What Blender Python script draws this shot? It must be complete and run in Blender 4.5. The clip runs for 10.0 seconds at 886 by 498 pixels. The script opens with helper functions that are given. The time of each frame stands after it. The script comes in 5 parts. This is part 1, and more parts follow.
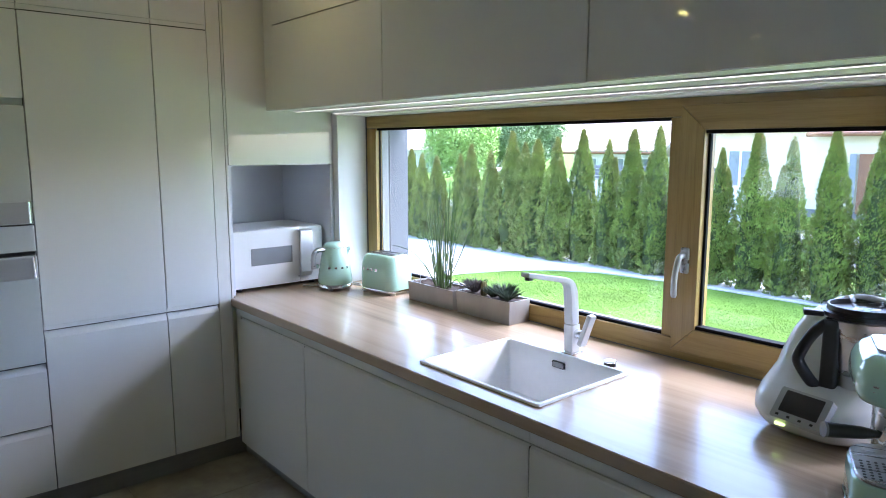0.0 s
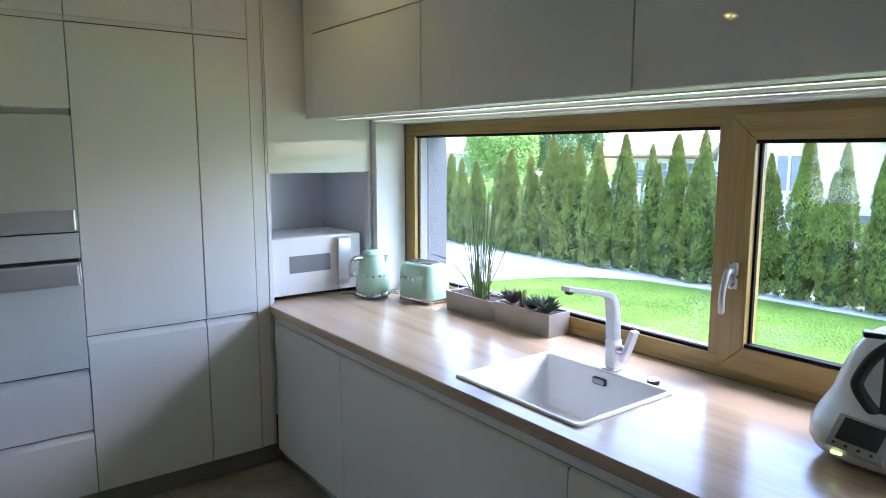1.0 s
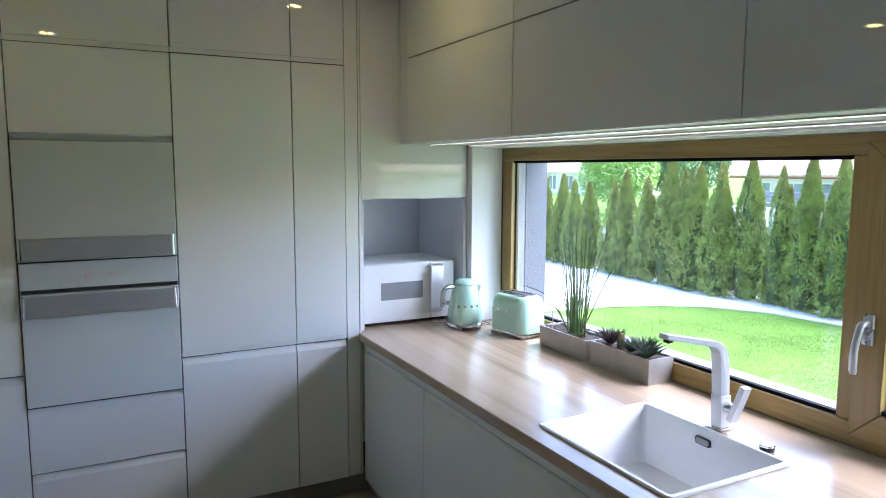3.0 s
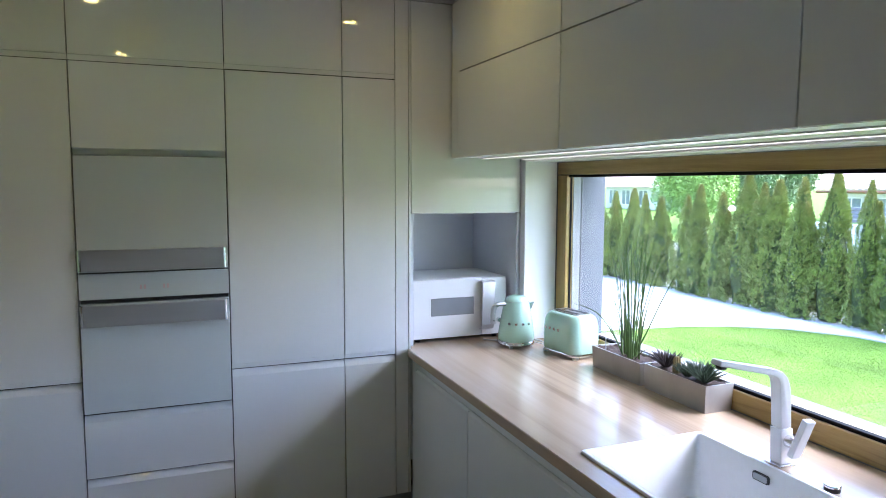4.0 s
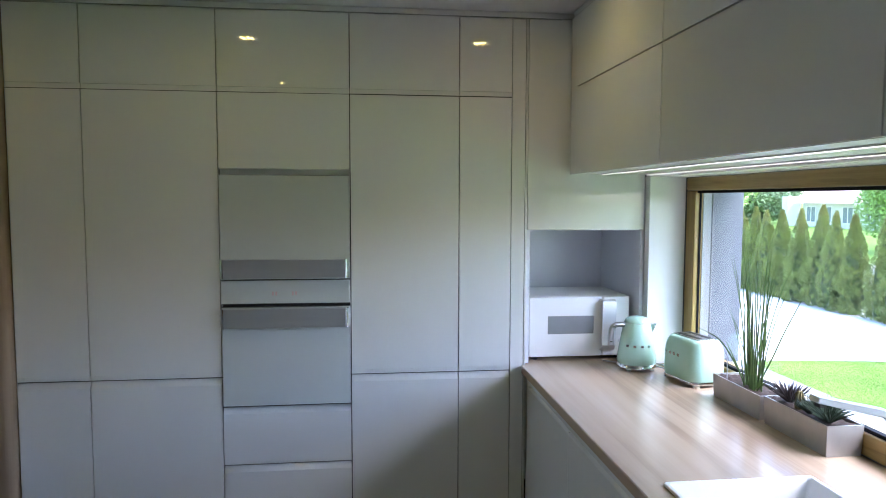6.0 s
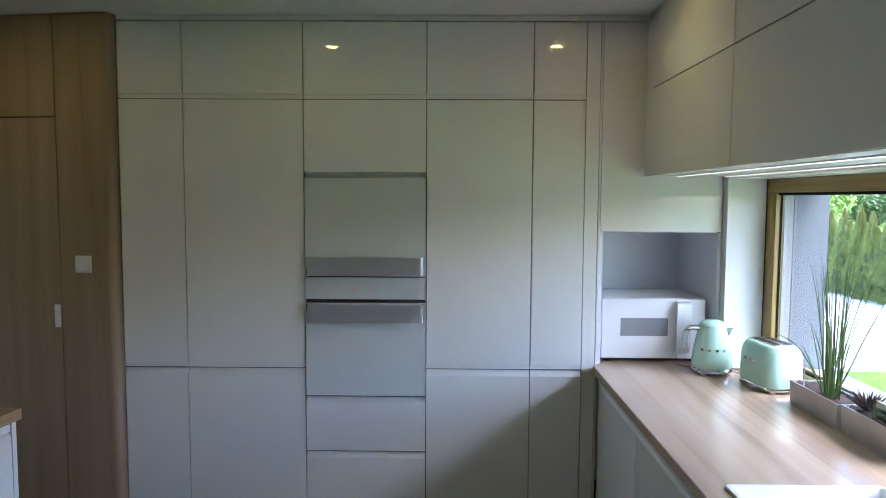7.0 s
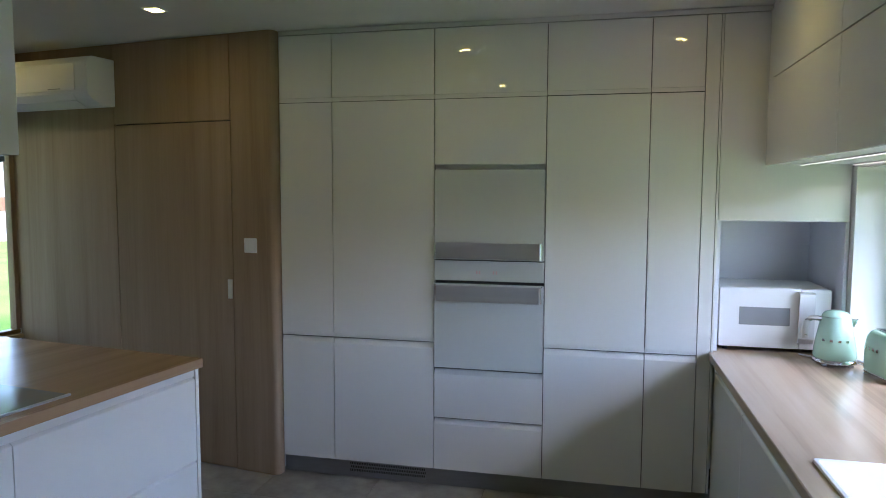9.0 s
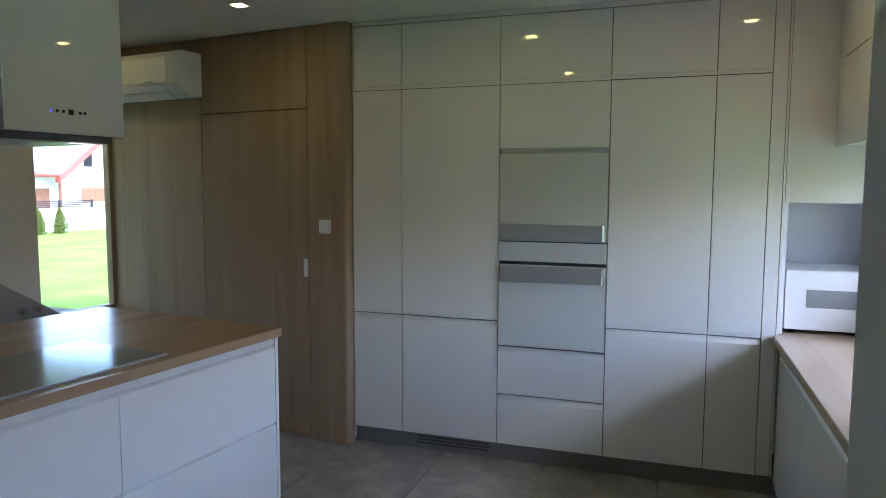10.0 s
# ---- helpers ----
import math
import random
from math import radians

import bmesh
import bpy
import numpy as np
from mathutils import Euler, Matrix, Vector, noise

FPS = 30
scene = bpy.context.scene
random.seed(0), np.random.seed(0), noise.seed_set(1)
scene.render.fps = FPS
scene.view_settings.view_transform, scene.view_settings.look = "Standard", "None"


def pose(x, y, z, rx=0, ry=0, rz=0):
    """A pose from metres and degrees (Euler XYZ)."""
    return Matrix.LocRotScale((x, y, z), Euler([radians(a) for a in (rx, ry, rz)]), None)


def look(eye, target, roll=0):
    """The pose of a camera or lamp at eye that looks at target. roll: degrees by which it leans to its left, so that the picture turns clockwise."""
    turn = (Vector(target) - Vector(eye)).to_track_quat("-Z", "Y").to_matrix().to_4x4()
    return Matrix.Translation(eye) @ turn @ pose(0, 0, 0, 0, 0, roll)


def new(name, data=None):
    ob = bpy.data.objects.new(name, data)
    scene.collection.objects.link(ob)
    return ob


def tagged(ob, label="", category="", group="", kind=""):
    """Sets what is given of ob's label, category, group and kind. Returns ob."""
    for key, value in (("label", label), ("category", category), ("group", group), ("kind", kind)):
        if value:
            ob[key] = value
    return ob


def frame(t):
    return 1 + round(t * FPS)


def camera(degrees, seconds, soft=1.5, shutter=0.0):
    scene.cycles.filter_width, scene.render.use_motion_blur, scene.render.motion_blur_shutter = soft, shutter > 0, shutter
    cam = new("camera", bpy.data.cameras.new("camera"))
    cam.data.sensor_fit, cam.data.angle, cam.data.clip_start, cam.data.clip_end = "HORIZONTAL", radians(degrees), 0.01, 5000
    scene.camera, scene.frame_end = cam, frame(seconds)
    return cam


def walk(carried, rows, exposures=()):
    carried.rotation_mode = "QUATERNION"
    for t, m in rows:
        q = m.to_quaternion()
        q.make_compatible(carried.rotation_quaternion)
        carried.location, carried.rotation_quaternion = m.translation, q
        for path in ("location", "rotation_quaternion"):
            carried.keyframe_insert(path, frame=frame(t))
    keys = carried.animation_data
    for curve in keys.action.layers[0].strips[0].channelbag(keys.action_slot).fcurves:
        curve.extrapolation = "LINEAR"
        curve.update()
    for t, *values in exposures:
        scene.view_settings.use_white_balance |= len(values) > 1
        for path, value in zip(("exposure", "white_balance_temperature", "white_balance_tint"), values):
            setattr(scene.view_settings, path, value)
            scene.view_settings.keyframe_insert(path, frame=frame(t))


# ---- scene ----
cam = camera(66.1, 10.0, soft=1.0)
PATH = [
    (0, (-1.373, -3.227, 1.593), (-0.09, -1.72, 1.299), -0.0),
    (0.5, (-1.362, -3.207, 1.601), (-0.121, -1.665, 1.313), 0.0),
    (1, (-1.339, -3.193, 1.615), (-0.145, -1.613, 1.331), 0.0),
    (1.5, (-1.301, -3.173, 1.631), (-0.162, -1.552, 1.355), 0.1),
    (2, (-1.255, -3.15, 1.642), (-0.187, -1.48, 1.377), 0.0),
    (2.5, (-1.212, -3.135, 1.654), (-0.22, -1.417, 1.404), 0.1),
    (4, (-1.051, -3.108, 1.652), (-0.326, -1.254, 1.461), 0.2),
    (4.5, (-0.975, -3.113, 1.645), (-0.364, -1.217, 1.474), 0.2),
    (5, (-0.911, -3.137, 1.659), (-0.416, -1.207, 1.495), 0.2),
    (5.5, (-0.826, -3.173, 1.65), (-0.465, -1.212, 1.501), 0.1),
    (7, (-0.731, -3.306, 1.662), (-0.75, -1.311, 1.515), 0.3),
    (7.5, (-0.665, -3.388, 1.646), (-0.812, -1.399, 1.506), 0.2),
    (8, (-0.65, -3.45, 1.669), (-0.899, -1.472, 1.512), 0.1),
    (8.5, (-0.61, -3.51, 1.665), (-0.963, -1.548, 1.502), 0.1),
    (9, (-0.583, -3.57, 1.631), (-1.022, -1.625, 1.471), 0.2),
    (9.5, (-0.552, -3.641, 1.597), (-1.084, -1.72, 1.433), 0.2),
    (10, (-0.53, -3.7, 1.581), (-1.161, -1.811, 1.398), 0.2),
]
EXPOSURES = [(0, 3.45, 5660, 17), (10, 3.42, 5640, 17)]
walk(cam, [(t, look(eye, aim, roll)) for t, eye, aim, roll in PATH], EXPOSURES)

# ---- world and lights ----
world = bpy.data.worlds.new("world")
scene.world = world
world.use_nodes = True
wn = world.node_tree
sky = wn.nodes.new("ShaderNodeTexSky")
sky.sky_type, sky.sun_disc = "NISHITA", False
sky.sun_elevation, sky.sun_rotation = radians(56), radians(119)
sky.air_density, sky.dust_density, sky.ozone_density = 1.0, 1.5, 1.0
wn.links.new(sky.outputs[0], wn.nodes["Background"].inputs[0])
wn.nodes["Background"].inputs[1].default_value = 0.15
sun = new("sun", bpy.data.lights.new("sun", "SUN"))
sun.data.energy, sun.data.angle, sun.data.color = 1.0, radians(60), (1.0, 0.98, 0.95)
sun.matrix_world = look((16, -9, 27), (0, 0, 0))

CEIL = 2.536
SPOTS = [(-0.13, -0.65), (-1.41, -0.69), (-2.73, -0.53), (-4.15, -0.38), (-1.37, -2.15)]
for sx, sy in SPOTS:
    lamp = new("spot_light", bpy.data.lights.new("spot_light", "SPOT"))
    lamp.data.energy, lamp.data.color, lamp.data.shadow_soft_size = 0.08, (1.0, 0.82, 0.52), 0.035
    lamp.data.spot_size, lamp.data.spot_blend = radians(150), 1.0
    lamp.matrix_world = pose(sx, sy, CEIL - 0.02)


# ---- materials ----
def nodes_of(name):
    m = bpy.data.materials.new(name)
    m.use_nodes = True
    nt = m.node_tree
    return m, nt, nt.nodes["Principled BSDF"]


def node(nt, kind, **inputs):
    n = nt.nodes.new(kind)
    for key, value in inputs.items():
        n.inputs[key].default_value = value
    return n


def coords(nt, stretch):
    tc, mp = nt.nodes.new("ShaderNodeTexCoord"), nt.nodes.new("ShaderNodeMapping")
    mp.inputs["Scale"].default_value = stretch
    nt.links.new(tc.outputs["Object"], mp.inputs["Vector"])
    return mp


def shade(c, k):
    return tuple(min(1, v * k) for v in c[:3]) + (1,)


def ramp(nt, stops):
    r = nt.nodes.new("ShaderNodeValToRGB")
    e = r.color_ramp.elements
    while len(e) < len(stops):
        e.new(0.5)
    for k, (p, c) in enumerate(stops):
        e[k].position, e[k].color = p, tuple(c[:3]) + (1,)
    return r


def mat(name, c, rough=0.5, metal=0.0, var=0.06, scale=6.0, bump=0.0, bscale=80.0, coat=0.0, stretch=(1, 1, 1), rand=0.0, spec=0.5, rvar=0.06, island=0.0):
    m, nt, p = nodes_of(name)
    mp = coords(nt, stretch)
    n1 = node(nt, "ShaderNodeTexNoise", Scale=scale, Detail=5.0, Roughness=0.6)
    n2 = node(nt, "ShaderNodeTexNoise", Scale=bscale, Detail=4.0, Roughness=0.6)
    for n in (n1, n2):
        nt.links.new(mp.outputs[0], n.inputs["Vector"])
    r = ramp(nt, [(0.3, shade(c, 1 - var)), (0.7, shade(c, 1 + var))])
    nt.links.new(n1.outputs["Fac"], r.inputs[0])
    out = r.outputs[0]
    if rand:
        oi = nt.nodes.new("ShaderNodeObjectInfo")
        mr = node(nt, "ShaderNodeMapRange")
        mr.inputs["To Min"].default_value, mr.inputs["To Max"].default_value = 1 - rand, 1 + rand
        hs = node(nt, "ShaderNodeHueSaturation")
        nt.links.new(oi.outputs["Random"], mr.inputs["Value"])
        nt.links.new(mr.outputs[0], hs.inputs["Value"])
        nt.links.new(out, hs.inputs["Color"])
        out = hs.outputs[0]
    if island:
        gi = nt.nodes.new("ShaderNodeNewGeometry")
        mi = node(nt, "ShaderNodeMapRange")
        mi.inputs["To Min"].default_value, mi.inputs["To Max"].default_value = 1 - island, 1 + island
        hi = node(nt, "ShaderNodeHueSaturation")
        nt.links.new(gi.outputs["Random Per Island"], mi.inputs["Value"])
        nt.links.new(mi.outputs[0], hi.inputs["Value"])
        nt.links.new(out, hi.inputs["Color"])
        out = hi.outputs[0]
    nt.links.new(out, p.inputs["Base Color"])
    rr = node(nt, "ShaderNodeMapRange")
    rr.inputs["To Min"].default_value, rr.inputs["To Max"].default_value = max(0, rough - rvar), min(1, rough + rvar)
    nt.links.new(n1.outputs["Fac"], rr.inputs["Value"])
    nt.links.new(rr.outputs[0], p.inputs["Roughness"])
    p.inputs["Metallic"].default_value, p.inputs["Coat Weight"].default_value = metal, coat
    p.inputs["Specular IOR Level"].default_value = spec
    p.inputs["Coat Roughness"].default_value = 0.03
    if bump:
        b = node(nt, "ShaderNodeBump", Strength=bump, Distance=0.004)
        nt.links.new(n2.outputs["Fac"], b.inputs["Height"])
        nt.links.new(b.outputs[0], p.inputs["Normal"])
    return m


def wood(name, dark, mid, light, along, rough=0.4, bump=0.12, fine=1.0, coat=0.0, pores=0.55, spec=0.5):
    """Wood with its grain along one axis, pores and broad bands."""
    m, nt, p = nodes_of(name)
    s = [14.0 * fine] * 3
    s[along] = 0.55 * fine
    mp = coords(nt, s)
    band = node(nt, "ShaderNodeTexNoise", Scale=0.9, Detail=6.0, Roughness=0.62, Distortion=0.5)
    pore = node(nt, "ShaderNodeTexNoise", Scale=9.0, Detail=3.0, Roughness=0.7)
    for n in (band, pore):
        nt.links.new(mp.outputs[0], n.inputs["Vector"])
    r = ramp(nt, [(0.28, dark), (0.48, mid), (0.72, light)])
    nt.links.new(band.outputs["Fac"], r.inputs[0])
    r2 = ramp(nt, [(0.35, (0.80, 0.77, 0.72)), (0.6, (1, 1, 1))])
    nt.links.new(pore.outputs["Fac"], r2.inputs[0])
    mix = nt.nodes.new("ShaderNodeMixRGB")
    mix.blend_type = "MULTIPLY"
    mix.inputs[0].default_value = pores
    nt.links.new(r.outputs[0], mix.inputs[1])
    nt.links.new(r2.outputs[0], mix.inputs[2])
    nt.links.new(mix.outputs[0], p.inputs["Base Color"])
    rr = node(nt, "ShaderNodeMapRange")
    rr.inputs["To Min"].default_value, rr.inputs["To Max"].default_value = rough - 0.09 * pores, rough + 0.12 * pores
    nt.links.new(pore.outputs["Fac"], rr.inputs["Value"])
    nt.links.new(rr.outputs[0], p.inputs["Roughness"])
    b = node(nt, "ShaderNodeBump", Strength=bump, Distance=0.002)
    nt.links.new(pore.outputs["Fac"], b.inputs["Height"])
    nt.links.new(b.outputs[0], p.inputs["Normal"])
    p.inputs["Coat Weight"].default_value = coat
    p.inputs["Specular IOR Level"].default_value = spec
    p.inputs["Coat Roughness"].default_value = 0.12
    return m


def glow(name, c, strength):
    m, nt, p = nodes_of(name)
    p.inputs["Base Color"].default_value = shade(c, 0.1)
    p.inputs["Emission Color"].default_value = tuple(c) + (1,)
    p.inputs["Emission Strength"].default_value = strength
    return m


def glass(name, tint=(1, 1, 1), ior=1.45, rough=0.0):
    m, nt, p = nodes_of(name)
    nt.nodes.remove(p)
    tr, gl = nt.nodes.new("ShaderNodeBsdfTransparent"), nt.nodes.new("ShaderNodeBsdfGlossy")
    tr.inputs[0].default_value = tuple(tint) + (1,)
    gl.inputs["Roughness"].default_value = rough
    lw, mx = node(nt, "ShaderNodeLayerWeight", Blend=0.5), nt.nodes.new("ShaderNodeMixShader")
    pw, sc = nt.nodes.new("ShaderNodeMath"), nt.nodes.new("ShaderNodeMath")
    pw.operation, sc.operation = "POWER", "MULTIPLY_ADD"
    pw.inputs[1].default_value, sc.inputs[1].default_value, sc.inputs[2].default_value = 5.0, 0.9, ((ior - 1) / (ior + 1)) ** 2
    nt.links.new(lw.outputs["Facing"], pw.inputs[0])
    nt.links.new(pw.outputs[0], sc.inputs[0])
    nt.links.new(sc.outputs[0], mx.inputs[0])
    nt.links.new(tr.outputs[0], mx.inputs[1])
    nt.links.new(gl.outputs[0], mx.inputs[2])
    nt.links.new(mx.outputs[0], nt.nodes["Material Output"].inputs["Surface"])
    return m


LACQUER = mat("white_gloss_lacquer", (0.74, 0.74, 0.72), 0.028, var=0.015, scale=1.5, bump=0.003, bscale=6, rvar=0.008)
LACQUER_UP = mat("white_gloss_upper", (0.74, 0.74, 0.72), 0.028, var=0.015, scale=1.5, bump=0.003, bscale=6, rvar=0.008)
CARCASS = mat("white_melamine", (0.68, 0.68, 0.67), 0.45, var=0.02, scale=4)
NICHE = mat("grey_white_melamine", (0.70, 0.71, 0.76), 0.45, var=0.03, scale=4)
DARK = mat("dark_gap", (0.03, 0.03, 0.03), 0.6)
WALL = mat("white_wall_paint", (0.78, 0.78, 0.76), 0.7, var=0.025, scale=3, bump=0.05, bscale=180)
CEILING = mat("ceiling_paint", (0.78, 0.78, 0.76), 0.75, var=0.02, scale=2, bump=0.04, bscale=200)
PLINTH = mat("grey_plinth", (0.30, 0.30, 0.31), 0.35, metal=0.5, var=0.06, scale=8, stretch=(1, 1, 8))
OAK_TOP = wood("oak_worktop", (0.225, 0.160, 0.110), (0.465, 0.357, 0.258), (0.535, 0.424, 0.318), 1, 0.22, 0.008, 0.34, coat=0.2, pores=0.22)
OAK_ISLAND = wood("oak_island_top", (0.24, 0.15, 0.082), (0.37, 0.245, 0.14), (0.44, 0.30, 0.18), 1, 0.26, 0.006, 0.4, coat=0.15, pores=0.15)
OAK_FRAME = wood("oak_window_frame", (0.22, 0.14, 0.034), (0.335, 0.225, 0.068), (0.40, 0.275, 0.096), 1, 0.35, 0.12, 2.2)
OAK_FRAME_Z = wood("oak_window_upright", (0.22, 0.14, 0.034), (0.335, 0.225, 0.068), (0.40, 0.275, 0.096), 2, 0.35, 0.12, 2.2)
OAK_PANEL = wood("oak_wall_panel", (0.265, 0.185, 0.115), (0.335, 0.245, 0.160), (0.395, 0.295, 0.20), 2, 0.62, 0.06, 0.6, pores=0.32, spec=0.2)
STEEL = mat("brushed_steel", (0.55, 0.55, 0.56), 0.28, metal=1.0, var=0.05, scale=30, stretch=(0.05, 1, 1))
HANDLE = mat("aluminium_handle", (0.46, 0.46, 0.47), 0.38, metal=0.6, var=0.03, scale=30, stretch=(0.05, 1, 1))
CHROME = mat("chrome", (0.75, 0.75, 0.76), 0.08, metal=1.0, var=0.02)
ZINC = mat("zinc_sheet", (0.40, 0.375, 0.34), 0.36, metal=0.5, var=0.14, scale=7, bump=0.03, bscale=30, stretch=(1, 1, 0.4))
MINT = mat("mint_enamel", (0.45, 0.69, 0.575), 0.13, var=0.02, scale=3, coat=0.5)
WHITE_PLASTIC = mat("white_plastic", (0.80, 0.80, 0.80), 0.3, var=0.02, scale=5)
APPLIANCE_GLASS = mat("white_oven_glass", (0.58, 0.61, 0.60), 0.06, var=0.01, coat=0.6)
GREY_GLASS = mat("grey_microwave_window", (0.25, 0.26, 0.27), 0.12, var=0.05)
COMPOSITE = mat("white_composite_sink", (0.80, 0.80, 0.80), 0.38, var=0.02, scale=40, bump=0.02, bscale=300)
TAP_WHITE = mat("white_tap_coating", (0.76, 0.76, 0.76), 0.3, var=0.02)
BLACK = mat("black_plastic", (0.012, 0.012, 0.014), 0.35, var=0.1, scale=30)
RUBBER = mat("window_gasket", (0.008, 0.008, 0.009), 0.7, spec=0.12)
APPLIANCE_WHITE = mat("white_appliance_shell", (0.60, 0.61, 0.62), 0.22, var=0.03, scale=5)
SILVER = mat("satin_silver", (0.60, 0.60, 0.62), 0.3, metal=0.35, var=0.03)
SCREEN = mat("dark_screen", (0.02, 0.02, 0.025), 0.08, var=0.05)
GREY_PLASTIC = mat("grey_plastic", (0.33, 0.34, 0.35), 0.4, var=0.04)
SOIL = mat("dark_soil", (0.045, 0.028, 0.02), 0.95, var=0.4, scale=60, bump=0.9, bscale=160)
REED = mat("reed_leaf", (0.065, 0.125, 0.022), 0.45, var=0.3, scale=12)
ALOE = mat("succulent_leaf", (0.030, 0.052, 0.028), 0.45, var=0.3, scale=30)
ALOE_RED = mat("reddish_succulent_leaf", (0.045, 0.034, 0.034), 0.45, var=0.35, scale=30)
CACTUS = mat("cactus_skin", (0.16, 0.13, 0.045), 0.7, var=0.3, scale=60, bump=0.6, bscale=120)
TILE = mat("grey_floor_tile", (0.285, 0.273, 0.252), 0.34, var=0.4, scale=4.5, bump=0.03, bscale=40, rand=0.05)
GROUT = mat("dark_grout", (0.05, 0.047, 0.043), 0.9)
INDUCTION = mat("ceramic_hob", (0.24, 0.225, 0.20), 0.12, var=0.03)
PANE = glass("window_glass")
CLEAR = glass("clear_plastic", (0.90, 0.91, 0.92), 1.9, 0.08)
LED = glow("led_strip", (1.0, 0.92, 0.76), 0.19)
SPOT_GLOW = glow("spot_diffuser", (1.0, 0.74, 0.20), 7.5)
BLUE_LED = glow("blue_indicator", (0.15, 0.12, 0.9), 0.12)
GREEN_LED = glow("status_light", (0.8, 1.0, 0.25), 0.25)
# Glow of the lit digits is put into this pale red; nothing is emitted.
DIGIT_GLOW_RED = mat("faint_red_digits", (0.66, 0.47, 0.46), 0.2)
PLASTER = mat("grey_exterior_plaster", (0.10, 0.11, 0.126), 0.9, var=0.1, scale=60, bump=0.6, bscale=220)
LAWN = mat("lawn_soil_green", (0.130, 0.226, 0.040), 0.95, var=0.32, scale=0.9, bump=0.2, bscale=60, spec=0.08)
BLADE = mat("grass_blade", (0.148, 0.256, 0.045), 0.6, island=0.06, var=0.34, scale=0.9, spec=0.15)
PAVING = mat("pale_paving", (0.62, 0.61, 0.59), 0.85, var=0.05, scale=3, bump=0.15, bscale=90)
ASPHALT = mat("grey_asphalt", (0.13, 0.13, 0.128), 0.9, var=0.15, scale=3, bump=0.3, bscale=80)
GRAVEL = mat("white_gravel", (0.66, 0.65, 0.63), 0.9, var=0.2, scale=30, bump=0.9, bscale=60)
THUJA = mat("thuja_spray", (0.208, 0.270, 0.057), 0.6, var=0.38, scale=4, rand=0.10, island=0.36)
THUJA_TIP = mat("young_thuja_tip", (0.30, 0.265, 0.075), 0.6, var=0.3, scale=6, rand=0.10, island=0.30)
# Spray green darkened: the shade inside the conifers is put into this colour.
THUJA_INNER_SHADE = mat("thuja_inner_shade", (0.055, 0.078, 0.022), 0.9, var=0.4, scale=9, bump=0.6, bscale=40)
LEAF = mat("spring_leaf", (0.27, 0.40, 0.10), 0.6, var=0.25, scale=0.8, rand=0.08, island=0.15)
LEAF_DARK = mat("dark_leaf", (0.15, 0.235, 0.095), 0.6, var=0.3, scale=1.0)
BARK = mat("bark", (0.12, 0.09, 0.065), 0.9, var=0.3, scale=12, bump=0.6, bscale=40)
ROOF = mat("red_roof_tile", (0.50, 0.28, 0.24), 0.7, var=0.15, scale=4, rand=0.08)
ROOF_PALE = mat("pale_roof_tile", (0.52, 0.39, 0.355), 0.7, var=0.12, scale=4, rand=0.06)
ROOF_RED = mat("red_roof_edge", (0.42, 0.09, 0.07), 0.7, var=0.1, scale=4)
CREAM = mat("cream_render", (0.66, 0.60, 0.47), 0.85, var=0.04, scale=2)
HOUSE_WHITE = mat("white_render", (0.72, 0.70, 0.68), 0.85, var=0.04, scale=2)
BROWN = mat("brown_boards", (0.22, 0.10, 0.05), 0.6, var=0.2, scale=6)
GREY_METAL = mat("grey_fence_metal", (0.16, 0.16, 0.17), 0.5, var=0.1)
RAIL = mat("dark_painted_rail", (0.035, 0.035, 0.04), 0.6, var=0.1, spec=0.1)
FAR_GLASS = mat("far_window_glass", (0.22, 0.25, 0.28), 0.1, var=0.1)


# ---- building helpers ----
SHIFT = {}
FLAT = set()


def thing(name, label, category, m=None, group="", kind=""):
    """An Empty that carries the parts of one thing; its parts are given in its own coordinates."""
    ob = new(name)
    ob.empty_display_size = 0.05
    ob.matrix_world = m if m is not None else Matrix()
    return tagged(ob, label, category, group, kind)


def at_base(name, label, category, base, group="", kind=""):
    """As thing(), for parts given in world coordinates round that base."""
    ob = thing(name, label, category, Matrix.Translation(base), group, kind)
    SHIFT[ob] = Matrix.Translation(base).inverted()
    return ob


def mesh_of(name, bm, material, smooth=True):
    me, key = bpy.data.meshes.new(name), id(bm)
    bm.normal_update()
    bm.to_mesh(me)
    bm.free()
    me.materials.append(material)
    if smooth:
        me.shade_smooth()
        me.set_sharp_from_angle(angle=radians(20 if key in FLAT else 40))
        FLAT.discard(key)
    return me


def part(name, bm, material, parent, label="", smooth=True):
    if parent in SHIFT:
        bm.transform(SHIFT[parent])
    ob = new(name, mesh_of(name, bm, material, smooth))
    ob.parent = parent
    if parent in SHIFT:
        SHIFT[ob] = SHIFT[parent]
    return tagged(ob, label)


def solid(name, bm, material, label, category="", kind="structure"):
    return tagged(new(name, mesh_of(name, bm, material)), label, category, "", kind)


def box(x0, x1, y0, y1, z0, z1, bev=0.0, seg=2, bm=None):
    bm = bm or bmesh.new()
    FLAT.add(id(bm))
    x0, x1, y0, y1, z0, z1 = min(x0, x1), max(x0, x1), min(y0, y1), max(y0, y1), min(z0, z1), max(z0, z1)
    m = Matrix.Translation(((x0 + x1) / 2, (y0 + y1) / 2, (z0 + z1) / 2)) @ Matrix.Diagonal((x1 - x0, y1 - y0, z1 - z0, 1))
    made = bmesh.ops.create_cube(bm, size=1, matrix=m)["verts"]
    if bev:
        edges = list({e for v in made for e in v.link_edges})
        bmesh.ops.bevel(bm, geom=edges, offset=bev, segments=seg, affect="EDGES", profile=0.5)
    return bm


